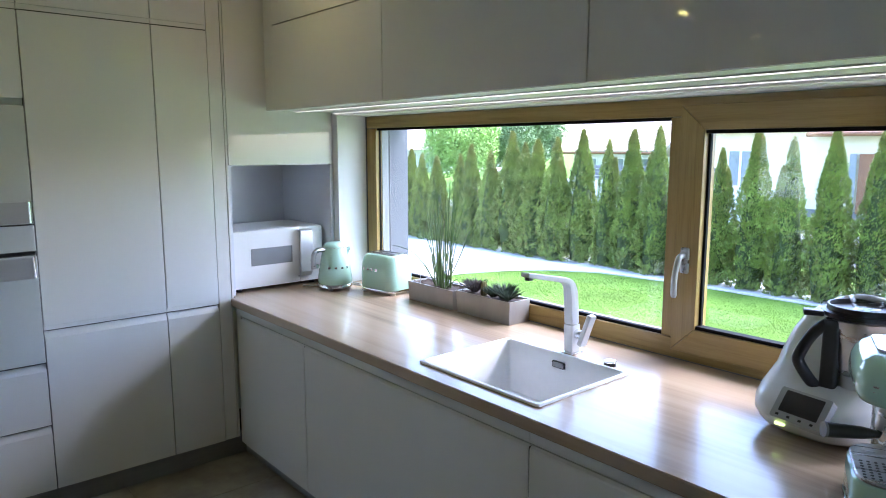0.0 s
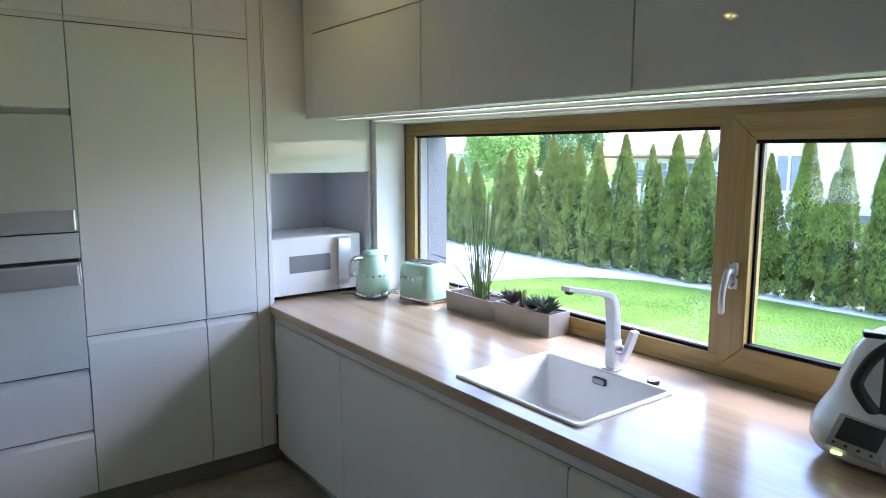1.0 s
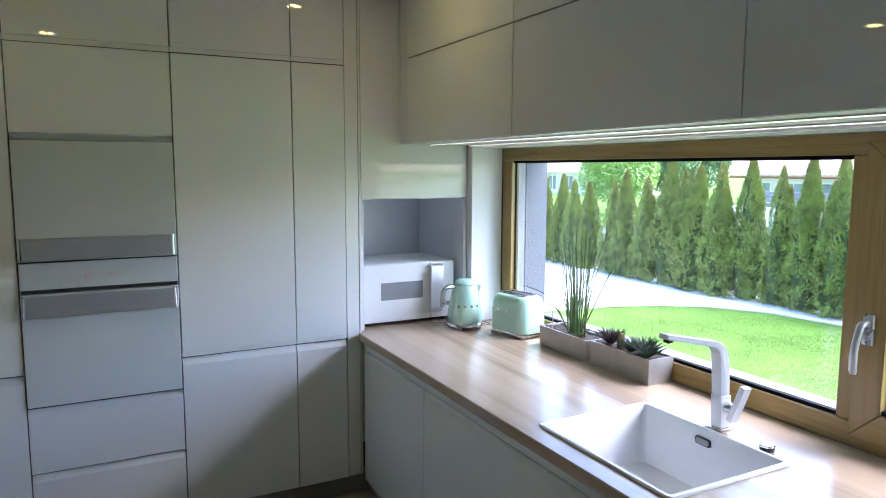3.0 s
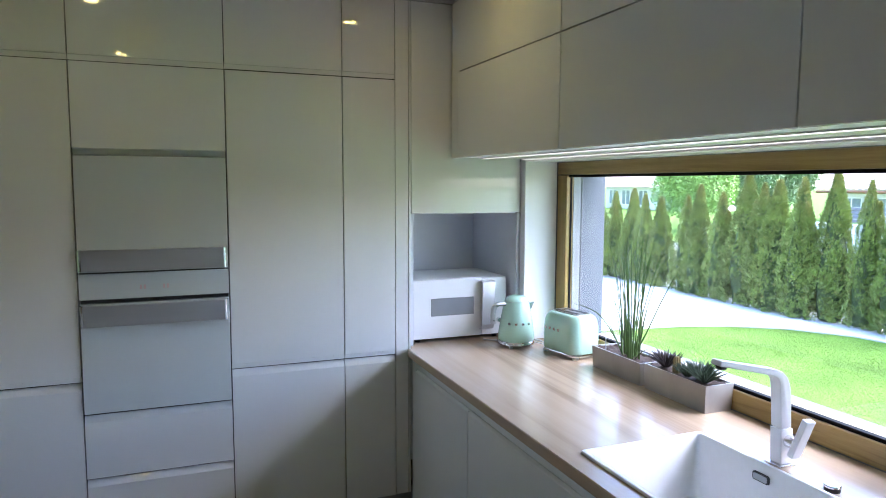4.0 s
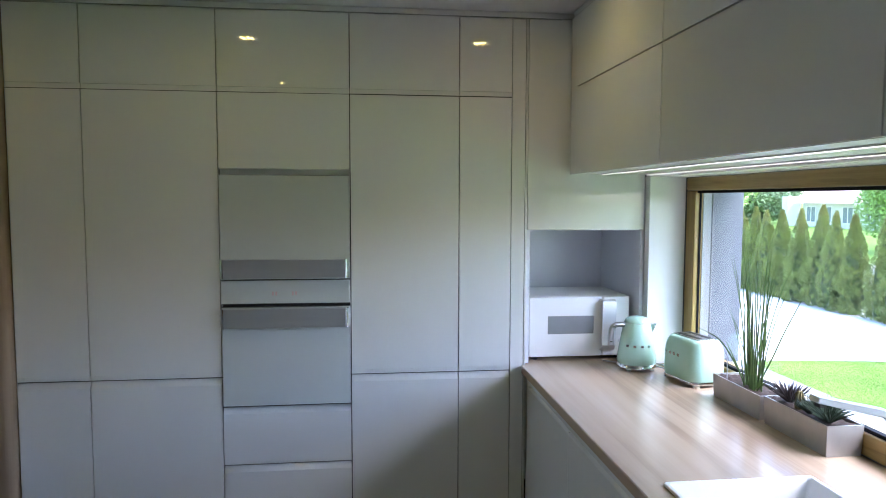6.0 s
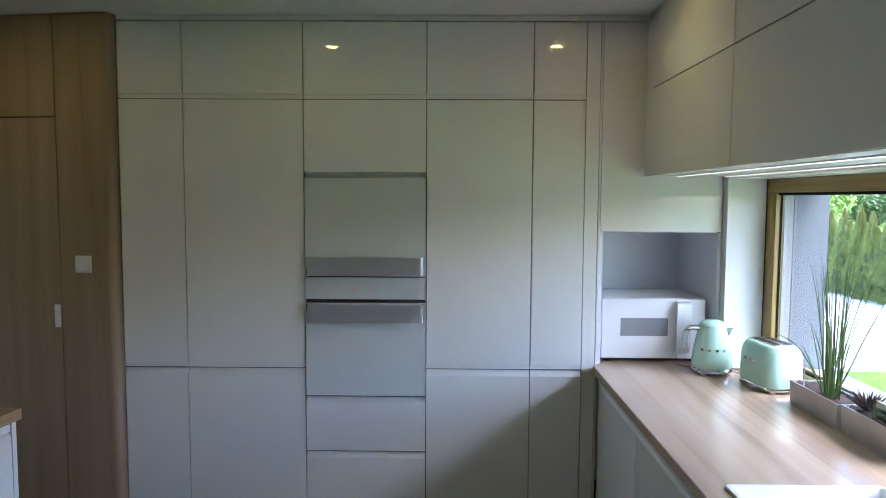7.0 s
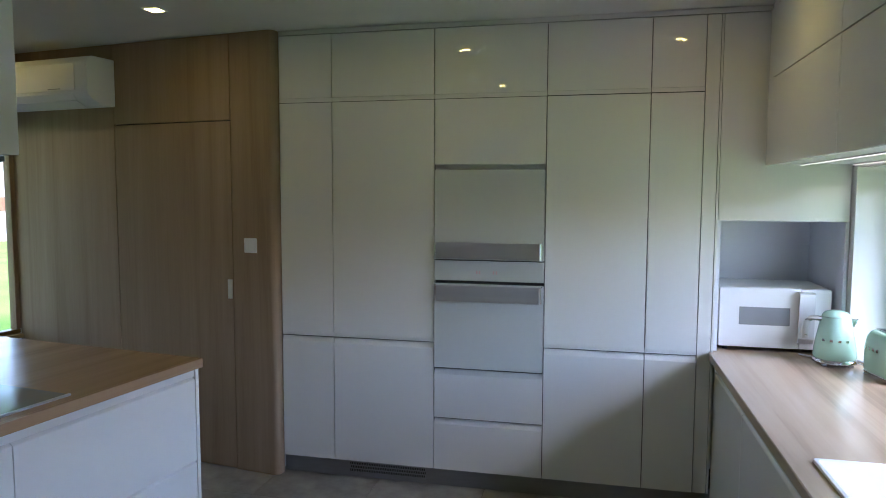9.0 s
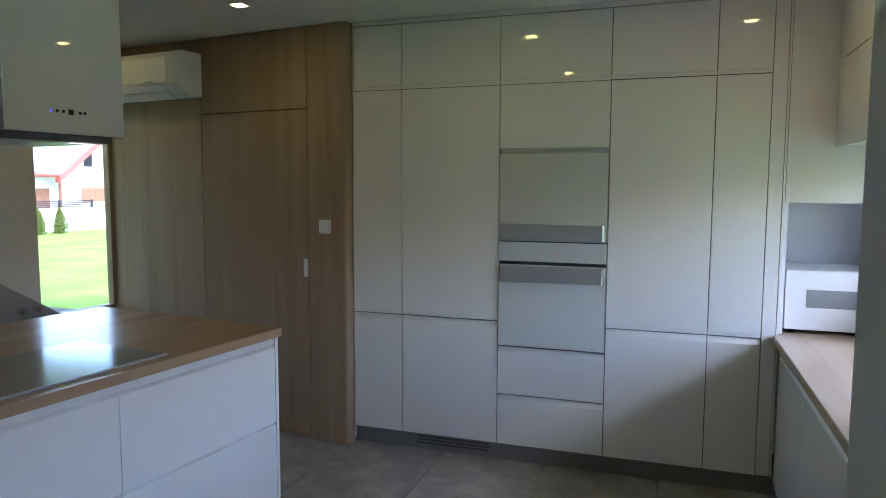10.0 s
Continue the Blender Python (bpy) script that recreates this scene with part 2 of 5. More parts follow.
def prism(points, a, b, axis, bev=0.0):
    """A closed outline drawn in the plane across an axis, pushed from a to b along it. Points are (u, v): axis x: (y, z), y: (x, z), z: (x, y)."""
    bm = bmesh.new()
    FLAT.add(id(bm))
    put = {"x": lambda w, u, v: (w, u, v), "y": lambda w, u, v: (u, w, v), "z": lambda w, u, v: (u, v, w)}[axis]
    lo = [bm.verts.new(put(a, u, v)) for u, v in points]
    hi = [bm.verts.new(put(b, u, v)) for u, v in points]
    n = len(points)
    bm.faces.new(lo), bm.faces.new(hi)
    for k in range(n):
        bm.faces.new((lo[k], lo[(k + 1) % n], hi[(k + 1) % n], hi[k]))
    bmesh.ops.recalc_face_normals(bm, faces=bm.faces)
    if bev:
        bmesh.ops.bevel(bm, geom=list(bm.edges), offset=bev, segments=2, affect="EDGES", profile=0.5)
    return bm


def lathe(profile, cx=0.0, cy=0.0, seg=40, sx=1.0, sy=1.0, bm=None):
    """A turned form: profile of (radius, height)."""
    bm = bm or bmesh.new()
    FLAT.discard(id(bm))
    rings = []
    for r, z in profile:
        if r < 1e-5:
            rings.append([bm.verts.new((cx, cy, z))])
        else:
            rings.append([bm.verts.new((cx + sx * r * math.cos(2 * math.pi * k / seg), cy + sy * r * math.sin(2 * math.pi * k / seg), z)) for k in range(seg)])
    for a, b in zip(rings, rings[1:]):
        for k in range(seg):
            j = (k + 1) % seg
            if len(a) == 1 and len(b) > 1:
                bm.faces.new((a[0], b[j], b[k]))
            elif len(b) == 1 and len(a) > 1:
                bm.faces.new((a[k], a[j], b[0]))
            elif len(a) > 1:
                bm.faces.new((a[k], a[j], b[j], b[k]))
    bmesh.ops.recalc_face_normals(bm, faces=bm.faces)
    return bm


def tube(points, r, seg=10, flat=1.0, bm=None):
    """A tube along points, with radius r (a number or one for each point)."""
    bm = bm or bmesh.new()
    pts = [Vector(p) for p in points]
    rings = []
    for k, p in enumerate(pts):
        d = (pts[min(k + 1, len(pts) - 1)] - pts[max(k - 1, 0)]).normalized()
        u = d.cross(Vector((0, 0, 1)) if abs(d.z) < 0.95 else Vector((1, 0, 0))).normalized() if not rings else (u - d * u.dot(d)).normalized()
        v = d.cross(u).normalized()
        rk = r[k] if isinstance(r, (list, tuple)) else r
        rings.append([bm.verts.new(p + rk * (u * math.cos(2 * math.pi * i / seg) + flat * v * math.sin(2 * math.pi * i / seg))) for i in range(seg)])
    for a, b in zip(rings, rings[1:]):
        for i in range(seg):
            bm.faces.new((a[i], a[(i + 1) % seg], b[(i + 1) % seg], b[i]))
    bm.faces.new(rings[0]), bm.faces.new(rings[-1])
    bmesh.ops.recalc_face_normals(bm, faces=bm.faces)
    return bm


def arc(points, n=6):
    """Catmull-Rom through points."""
    pts = [Vector(p) for p in points]
    out = []
    for k in range(len(pts) - 1):
        p0, p1, p2, p3 = pts[max(k - 1, 0)], pts[k], pts[k + 1], pts[min(k + 2, len(pts) - 1)]
        for i in range(n):
            t = i / n
            out.append(0.5 * ((2 * p1) + (p2 - p0) * t + (2 * p0 - 5 * p1 + 4 * p2 - p3) * t * t + (3 * p1 - p0 - 3 * p2 + p3) * t ** 3))
    return out + [pts[-1]]


def rounded(x0, x1, y0, y1, r, n=6):
    """Outline of a rounded rectangle."""
    out = []
    for cx, cy, a in ((x1 - r, y1 - r, 0), (x0 + r, y1 - r, 90), (x0 + r, y0 + r, 180), (x1 - r, y0 + r, 270)):
        out += [(cx + r * math.cos(radians(a + 90 * k / n)), cy + r * math.sin(radians(a + 90 * k / n))) for k in range(n + 1)]
    return out


def turned(bm, m):
    bm.transform(m)
    return bm


# ---- the room ----
SIDE = pose(-2.348, -0.049, 0, 0, 0, -7.7)      # the oak wall and the island stand slightly turned
TOP = 0.85                                   # worktop height
GROUND = -0.15
WIN_Y0, WIN_Y1, WIN_Z1 = -0.05, -3.30, 1.765

solid("ceiling", box(-9.5, 1.1, -8.2, 3.0, CEIL, CEIL + 0.2), CEILING, "matt white painted ceiling")
floor = solid("floor", box(-9.5, 1.1, -8.2, 3.0, -0.2, -0.006), GROUT, "grey stone-look tiled floor with dark joints")

# window wall with its opening
solid("wall_east_lower", box(0.80, 1.1, WIN_Y1, WIN_Y0, GROUND - 0.3, TOP - 0.045), PLASTER, "grey plastered wall below the kitchen window")
solid("wall_east_upper", box(0.80, 1.1, WIN_Y1, WIN_Y0, WIN_Z1 + 0.004, 3.2), PLASTER, "grey plastered wall above the kitchen window")
solid("wall_east_north", prism([(0.80, -0.05), (0.86, -0.05), (1.1, 0.0), (1.1, 3.0), (0.80, 3.0)], GROUND - 0.3, 3.2, "z"), PLASTER, "grey plastered outer wall beside the window")
solid("wall_east_south", box(0.80, 1.1, -8.2, WIN_Y1, GROUND - 0.3, 3.2), PLASTER, "grey plastered outer wall")
solid("wall_north", box(-2.36, 0.796, 0.66, 0.8, -0.15, CEIL - 0.002), WALL, "white wall behind the tall cabinets")
solid("wall_south", box(-9.5, 0.796, -8.2, -8.0, -0.15, CEIL - 0.002), WALL, "plain white wall at the far end")
solid("wall_pier", box(-0.447, 0.796, -5.2, -3.34, 0.0, CEIL - 0.002, 0.004), WALL, "white painted wall end beside the worktop")
solid("window_reveal", box(0.592, 0.775, -0.046, 0.04, TOP + 0.002, WIN_Z1 + 0.002, 0.002), WALL, "white window reveal beside the niche")


def local_solid(name, bm, material, label):
    return solid(name, turned(bm, SIDE), material, label)


LEFT = -2.02
W2 = (-0.03, -0.575)
local_solid("wall_west_sill", box(LEFT - 0.3, LEFT, W2[1], 0.0, -0.15, 0.66), WALL, "white wall below the corner window")
local_solid("wall_west_head", box(LEFT - 0.3, LEFT, W2[1], 0.0, 2.10, CEIL - 0.002), WALL, "white wall above the corner window")
local_solid("wall_west_pier", box(LEFT - 0.3, LEFT, -6.0, W2[1], -0.15, CEIL - 0.002), WALL, "white painted wall beside the corner window")
# Head of the unseen opening that is added for daylight.
local_solid("wall_west_head_2", box(LEFT - 0.3, LEFT, -6.9, -6.0, 2.05, CEIL - 0.002), WALL, "white wall above the added daylight opening")
local_solid("wall_west_south", box(LEFT - 0.3, LEFT, -9.2, -6.9, -0.15, CEIL - 0.002), WALL, "plain white wall")
local_solid("wall_oak_core", box(LEFT - 0.055, -0.05, 0.024, 0.20, -0.15, CEIL - 0.002), WALL, "wall behind the oak boards")

# oak boards on the wall, with the flush door
oak = thing("wall_oak", "oak-veneered wall boards with upright grain", "wall", SIDE, kind="structure")
DOOR = (-1.143, -0.290)
part("panel", box(LEFT, DOOR[0] - 0.005, 0.0, 0.022, 0.004, CEIL - 0.004, 0.001), OAK_PANEL, oak)
part("panel", box(DOOR[0] - 0.001, DOOR[1] - 0.001, 0.0, 0.022, 2.051, CEIL - 0.004, 0.001), OAK_PANEL, oak)
outline = [(DOOR[1] + 0.006, 0.022), (DOOR[1] + 0.006, 0.0)] + [(-0.035 + 0.035 * math.sin(radians(a)), 0.035 - 0.035 * math.cos(radians(a))) for a in range(0, 91, 15)] + [(0.0, 0.064), (-0.02, 0.064), (-0.02, 0.022)]
part("corner_panel", prism(outline, 0.004, CEIL - 0.004, "z"), OAK_PANEL, oak, "oak end board with a rounded corner")
gap = thing("door_1", "flush oak door without a frame, closed", "door", SIDE, kind="structure")
part("door_leaf", box(DOOR[0], DOOR[1], 0.001, 0.022, 0.008, 2.044, 0.001), OAK_PANEL, gap)
part("gap_lining", box(DOOR[0] - 0.01, DOOR[1] + 0.01, 0.0225, 0.0235, 0.0, 2.054), DARK, gap, "dark joint behind the door edge")
part("latch_plate", box(DOOR[1] - 0.032, DOOR[1] - 0.002, -0.008, 0.001, 1.022, 1.135, 0.003), WHITE_PLASTIC, gap, "small white latch plate")
sw = thing("light_switch", "square white light switch on the oak wall", "switch", SIDE @ pose(-0.160, 0, 1.336))
part("plate", box(-0.042, 0.042, -0.009, -0.001, -0.042, 0.042, 0.003), WHITE_PLASTIC, sw)
part("rocker", box(-0.03, 0.03, -0.013, -0.0095, -0.03, 0.03, 0.003), WHITE_PLASTIC, sw)

# corner window beyond the island
w2 = thing("window_2", "corner window with a slim oak frame towards the garden", "window", SIDE, kind="structure")
part("window_sill", box(LEFT - 0.12, LEFT + 0.03, W2[1] - 0.02, -0.003, 0.662, 0.69, 0.004), OAK_FRAME, w2, "oak sill")
part("frame", box(LEFT - 0.06, LEFT - 0.001, W2[1], -0.001, 0.691, 0.72, 0.004), OAK_FRAME, w2)
part("frame", box(LEFT - 0.06, LEFT - 0.001, W2[1], -0.001, 2.06, 2.10, 0.004), OAK_FRAME, w2)
part("frame", box(LEFT - 0.06, LEFT - 0.001, -0.030, 0.0235, 0.7205, 2.0595, 0.003), OAK_PANEL, w2)
pane = part("pane", box(LEFT - 0.035, LEFT - 0.025, W2[1], -0.0305, 0.72, 2.06), PANE, w2)
pane.visible_shadow = False
# Unseen opening added to bring more daylight into the room.
w3 = thing("daylight_opening", "unseen glazed opening added to let in daylight", "window", SIDE, kind="structure")
for y in (-6.87, -6.03):
    part("frame", box(LEFT - 0.2, LEFT - 0.13, y - 0.03, y + 0.03, 0.0, 2.05, 0.004), OAK_FRAME_Z, w3)
pane = part("pane", box(LEFT - 0.17, LEFT - 0.16, -6.84, -6.06, 0.0, 2.05), PANE, w3)
pane.visible_shadow = False

# kitchen window
win = at_base("window_1", "wide oak-framed kitchen window with one opening sash", "window", (0.8, -1.9, TOP), kind="structure")
FX0, FX1 = 0.776, 0.86
part("frame_top", box(FX0, FX1, WIN_Y1, WIN_Y0, 1.698, WIN_Z1 - 0.004, 0.005), OAK_FRAME, win)
part("frame_bottom", box(FX0, FX1, WIN_Y1, WIN_Y0, TOP + 0.002, 0.925, 0.005), OAK_FRAME, win)
part("frame_side", box(FX0 + 0.001, FX1 - 0.001, -0.135, WIN_Y0 - 0.001, 0.926, 1.697, 0.004), OAK_FRAME_Z, win)
part("mullion", box(FX0 - 0.001, FX1 - 0.001, -1.968, -1.918, 0.926, 1.697, 0.004), OAK_FRAME_Z, win)
SASH = (FX0 - 0.014, FX1 - 0.02)              # mitred at its four corners
part("sash_side", prism([(-1.964, 0.885), (-1.964, 1.735), (-2.052, 1.652), (-2.052, 0.972)], *SASH, "x", 0.0025), OAK_FRAME_Z, win, "upright of the opening sash")
part("sash_top", prism([(-1.9646, 1.7354), (-3.2874, 1.7354), (-3.1994, 1.6524), (-2.0526, 1.6524)], *SASH, "x", 0.0025), OAK_FRAME, win)
part("sash_bottom", prism([(-1.9646, 0.8846), (-3.2874, 0.8846), (-3.1994, 0.9716), (-2.0526, 0.9716)], *SASH, "x", 0.0025), OAK_FRAME, win)
part("sash_side", prism([(-3.288, 0.885), (-3.288, 1.735), (-3.2, 1.652), (-3.2, 0.972)], *SASH, "x", 0.0025), OAK_FRAME_Z, win)


def gasket(y0, y1, z0, z1, x, side, deep):
    w = 0.012
    bm = box(x, x + deep, y0, y1, z0, z0 + w)
    box(x, x + deep, y0, y1, z1 - w, z1, bm=bm)
    for a in ((y0, y0 + side), (y1 - side, y1)):
        box(x + 0.6 * deep, x + deep, *a, z0 + w, z1 - w, bm=bm)
    return bm


part("gasket", gasket(-1.918, -0.135, 0.925, 1.698, 0.788, 0.005, 0.02), RUBBER, win, "black rubber gasket")
part("gasket", gasket(-3.2, -2.052, 0.972, 1.652, 0.770, 0.008, 0.034), RUBBER, win, "black rubber gasket")
for y0, y1, z0, z1 in ((-1.912, -0.141, 0.931, 1.692), (-3.194, -2.058, 0.978, 1.646)):
    pane = part("pane", box(0.812, 0.816, y0, y1, z0, z1), PANE, win)
    pane.visible_shadow = False
part("outer_profile", box(0.818, 0.8585, -0.1395, -0.1355, 0.93, 1.69), GREY_PLASTIC, win, "grey edge of the outer frame")
part("spacer", box(0.853, 0.862, -0.158, -0.152, 0.93, 1.69, 0.002), GREY_METAL, win)
hd = part("handle", box(0.748, 0.762, -2.024, -1.992, 1.165, 1.255, 0.006), STEEL, win, "brushed metal window handle")
part("lever", tube(arc([(0.750, -2.008, 1.228), (0.722, -2.008, 1.226), (0.712, -2.006, 1.205), (0.708, -2.000, 1.15), (0.716, -1.996, 1.085)]), [0.010] * 18 + [0.0105] * 6 + [0.008], 12), HANDLE, hd)
part("outer_sill", box(0.862, 1.14, WIN_Y1, -0.02, 0.80, 0.845, 0.004), GREY_METAL, win, "grey outer sill")

# ---- tall cabinet wall ----
COLS = [-2.334, -2.02, -1.438, -0.844, -0.332, -0.08]
GAP = 0.0022


def front(x0, x1, z0, z1, lip=False):
    """A lacquered front; with lip its top is cut back to a finger pull."""
    if not lip:
        return box(x0 + GAP, x1 - GAP, 0.0, 0.019, z0, z1, 0.0012)
    pts = [(0.0, z0), (0.0, z1 - 0.032), (0.003, z1 - 0.027), (0.0165, z1 - 0.003), (0.019, z1), (0.024, z1), (0.024, z0)]
    return prism(pts, x0 + GAP, x1 - GAP, "x")


def tall_unit(x0, x1, label, upper, doors):
    cab = at_base("tall_cabinet", label, "cabinet", ((x0 + x1) / 2, 0.3, 0.0), "tall cabinets")
    part("body", box(x0 + 0.0003, x1 - 0.0003, 0.026, 0.64, 0.115, 2.505), CARCASS, cab)
    for name, z0, z1, lip in doors:
        d = part(name, front(x0, x1, z0, z1, lip), LACQUER, cab)
    for k, (za, zb) in enumerate(zip([d[2] for d in doors][:-1], [d[1] for d in doors][1:])):
        if 0.004 < zb - za < 0.04:
            part("channel", box(x0 + 0.001, x1 - 0.001, 0.007, 0.0205, za + 0.0035, zb + 0.004), LACQUER, cab, "recessed finger channel")
            # Dark strip laid in the channel in place of the gap's shade.
            part("gap_shade", box(x0 + 0.001, x1 - 0.001, 0.0062, 0.0205, za + 0.0004, za + 0.0030), DARK, cab, "thin dark strip for the shade in the gap")
    # Shade of the reveal above the doors, made as a dark strip.
    if x0 > -0.9:
        part("reveal_shade", box(x0 + 0.003, x1 - 0.003, 0.0012, 0.0065, 2.1345, 2.1385), DARK, cab, "dark strip for the shade above the door")
    else:
        part("reveal_shade", box(x0 + 0.001, x1 - 0.001, 0.0035, 0.0065, 2.1345, 2.1372), DARK, cab, "thin dark strip for the shade above the doors")
    part("joint", box(x0 - GAP * 0.9, x0 + GAP * 0.9, 0.021, 0.0255, 0.12, 2.5), DARK, cab, "dark vertical joint")
    return cab


PAIR = [("lower_door", 0.115, 0.822, True), ("upper_door", 0.845, 2.134, False), ("top_flap", 2.160, 2.502, False)]
tall_unit(COLS[0], COLS[1], "narrow tall white gloss cabinet beside the oak wall", True, PAIR)
tall_unit(COLS[1], COLS[2], "tall white gloss cabinet with handleless doors", True, PAIR)
tall_unit(COLS[3], COLS[4], "tall white gloss cabinet with handleless doors beside the ovens", True, PAIR)
tall_unit(COLS[4], COLS[5], "narrow tall white gloss cabinet near the corner", True, PAIR)
tall_unit(COLS[2], COLS[3], "tall white gloss oven housing with two drawers", True,
          [("drawer", 0.115, 0.403, True), ("drawer", 0.408, 0.682, True), ("flap", 1.790, 2.134, False), ("top_flap", 2.160, 2.502, False)])
fill = at_base("filler_panel", "narrow white filler strip in the cabinet corner", "panel", (-0.05, 0.1, 0.0))
part("panel", box(-0.08 + GAP, -0.0145, 0.004, 0.1, 0.115, 2.502, 0.001), LACQUER, fill)
part("panel", box(-0.012, -0.002, 0.002, 0.1, 0.115, 2.502, 0.001), LACQUER, fill)
side = at_base("end_panel", "white side panel of the tall cabinets", "panel", (-2.345, 0.3, 0.0))
part("panel", box(-2.352, -2.339, 0.030, 0.64, 0.115, 2.505, 0.001), LACQUER, side)
crown = at_base("crown_strip", "white strip between the cabinets and the ceiling", "trim", (-1.2, 0.02, 2.51))
part("strip", box(-2.334, 0.588, 0.006, 0.06, 2.508, CEIL - 0.003, 0.001), LACQUER, crown)
pl = at_base("plinth", "grey metallic plinth under the tall cabinets", "plinth", (-1.2, 0.06, 0.0))
part("board", box(-2.350, -0.8443, 0.055, 0.075, 0.0, 0.113), PLINTH, pl)
part("board", box(-0.8437, 0.05, 0.055, 0.075, 0.0, 0.113), PLINTH, pl)
vent = at_base("plinth_vent", "perforated grey vent grille in the plinth", "vent", (-1.72, 0.05, 0.02))
part("frame", box(-1.955, -1.495, 0.049, 0.0548, 0.022, 0.100, 0.001), PLINTH, vent)
for k in range(44):
    for j in range(3):
        cx, cz = -1.945 + 0.0102 * k + 0.005 * (j % 2), 0.034 + 0.020 * j
        part("slot", box(cx, cx + 0.0058, 0.0482, 0.0488, cz, cz + 0.013), DARK, vent, smooth=False)


def bow_handle(parent, z0, z1, name="handle"):
    """Wide flat bar on two rounded returns."""
    h = part(name, box(-1.418, -0.868, -0.048, -0.042, z0, z1, 0.002), HANDLE, parent, "wide flat aluminium handle")
    for x, s in ((-1.418, -1), (-0.868, 1)):
        pts = [(x, -0.048)] + [(x + s * 0.014 * math.sin(radians(a)), -0.034 - 0.014 * math.cos(radians(a))) for a in range(0, 91, 15)] + [(x + s * 0.014, -0.012), (x + s * 0.008, -0.012), (x + s * 0.008, -0.036), (x, -0.042)]
        part("handle_end", prism(pts, z0, z1, "z"), CHROME, h, "bright rounded handle end")


steam = at_base("compact_oven", "built-in white glass compact oven with a wide handle", "oven", (-1.141, 0.2, 1.28))
part("body", box(-1.434, -0.848, 0.022, 0.5, 1.172, 1.764), DARK, steam)
part("door", box(-1.434, -0.848, -0.012, 0.020, 1.283, 1.762, 0.003), APPLIANCE_GLASS, steam)
bow_handle(steam, 1.292, 1.378)
oven = at_base("oven", "built-in white glass oven with a wide handle", "oven", (-1.141, 0.2, 0.68))
part("body", box(-1.434, -0.848, 0.022, 0.5, 0.686, 1.169), DARK, oven)
part("seal", box(-1.434, -0.848, 0.0, 0.0215, 0.6835, 0.6885), DARK, oven, "dark gap under the door")
cp = part("control_panel", box(-1.434, -0.848, -0.012, 0.020, 1.170, 1.278, 0.003), APPLIANCE_GLASS, oven)
for k, x in enumerate((-1.205, -1.19, -1.115, -1.10)):
    part("digit", box(x, x + 0.008, -0.0132, -0.0125, 1.208, 1.226), DIGIT_GLOW_RED, cp, "display digit with its faint red glow put into the colour")
part("door", box(-1.434, -0.848, -0.012, 0.020, 0.690, 1.152, 0.003), APPLIANCE_GLASS, oven)
bow_handle(oven, 1.062, 1.150)

# ---- corner cabinet with the open niche ----
cor = at_base("corner_cabinet", "white corner cabinet with an open niche on the worktop", "cabinet", (0.29, 0.3, TOP))
part("door", box(0.0, 0.586, 0.0, 0.020, 1.508, 2.502, 0.0015), LACQUER, cor, "tall white gloss lift door")
part("side_panel", box(0.0, 0.018, 0.0215, 0.62, TOP + 0.002, 2.5, 0.001), NICHE, cor)
part("side_panel", box(0.570, 0.588, 0.003, 0.62, TOP + 0.002, 1.504, 0.001), NICHE, cor)
part("back_panel", box(0.018, 0.570, 0.55, 0.565, TOP + 0.002, 1.504), NICHE, cor)
part("niche_top", box(0.018, 0.570, 0.0215, 0.55, 1.504, 1.52), NICHE, cor)
part("body", box(0.019, 0.588, 0.0215, 0.62, 1.521, 2.5), CARCASS, cor)

# ---- base cabinets under the window ----
BX = 0.003


def base_unit(y0, y1, label, lip_from=None):
    cab = at_base("base_cabinet", label, "cabinet", (0.3, (y0 + y1) / 2, 0.0), "base cabinets")
    part("body", box(BX + 0.026, 0.6, y0 + 0.0005, y1 - 0.0005, 0.10, TOP - 0.3), CARCASS, cab)
    pts = [(BX, 0.085), (BX, 0.742), (BX + 0.002, 0.747), (BX + 0.010, 0.754), (BX + 0.019, 0.754), (BX + 0.019, 0.085)]
    part("door", prism(pts, y0 + 0.0024, y1 - 0.0024, "y"), LACQUER, cab, "handleless white gloss front")
    part("rail", box(BX + 0.0015, BX + 0.05, y0, y1, 0.763, TOP - 0.042, 0.001), LACQUER, cab, "white rail under the worktop")
    part("groove", box(BX + 0.021, BX + 0.0255, y0 + 0.001, y1 - 0.001, 0.55, 0.7625), DARK, cab, "dark groove above the front")
    part("joint", box(BX + 0.004, BX + 0.0255, y1 - 0.0022, y1 + 0.0022, 0.10, 0.75), DARK, cab, "dark vertical joint")
    return cab


base_unit(-0.69, -0.052, "white gloss base cabinet in the corner")
base_unit(-1.988, -0.69, "wide white gloss base cabinet under the sink")
base_unit(-2.66, -1.988, "white gloss base cabinet under the worktop")
base_unit(-3.335, -2.66, "white gloss base cabinet at the end of the run")
fl = at_base("corner_filler", "narrow white filler beside the base cabinet", "panel", (0.02, -0.03, 0.0))
part("panel", box(BX + 0.002, 0.03, -0.050, 0.001, 0.085, 0.806, 0.001), LACQUER, fl)
pl2 = at_base("plinth", "grey metallic plinth under the base cabinets", "plinth", (0.06, -1.7, 0.0))
part("board", box(0.051, 0.07, -1.9882, 0.055, 0.0, 0.10), PLINTH, pl2)
part("board", box(0.051, 0.07, -3.335, -1.9888, 0.0, 0.10), PLINTH, pl2)

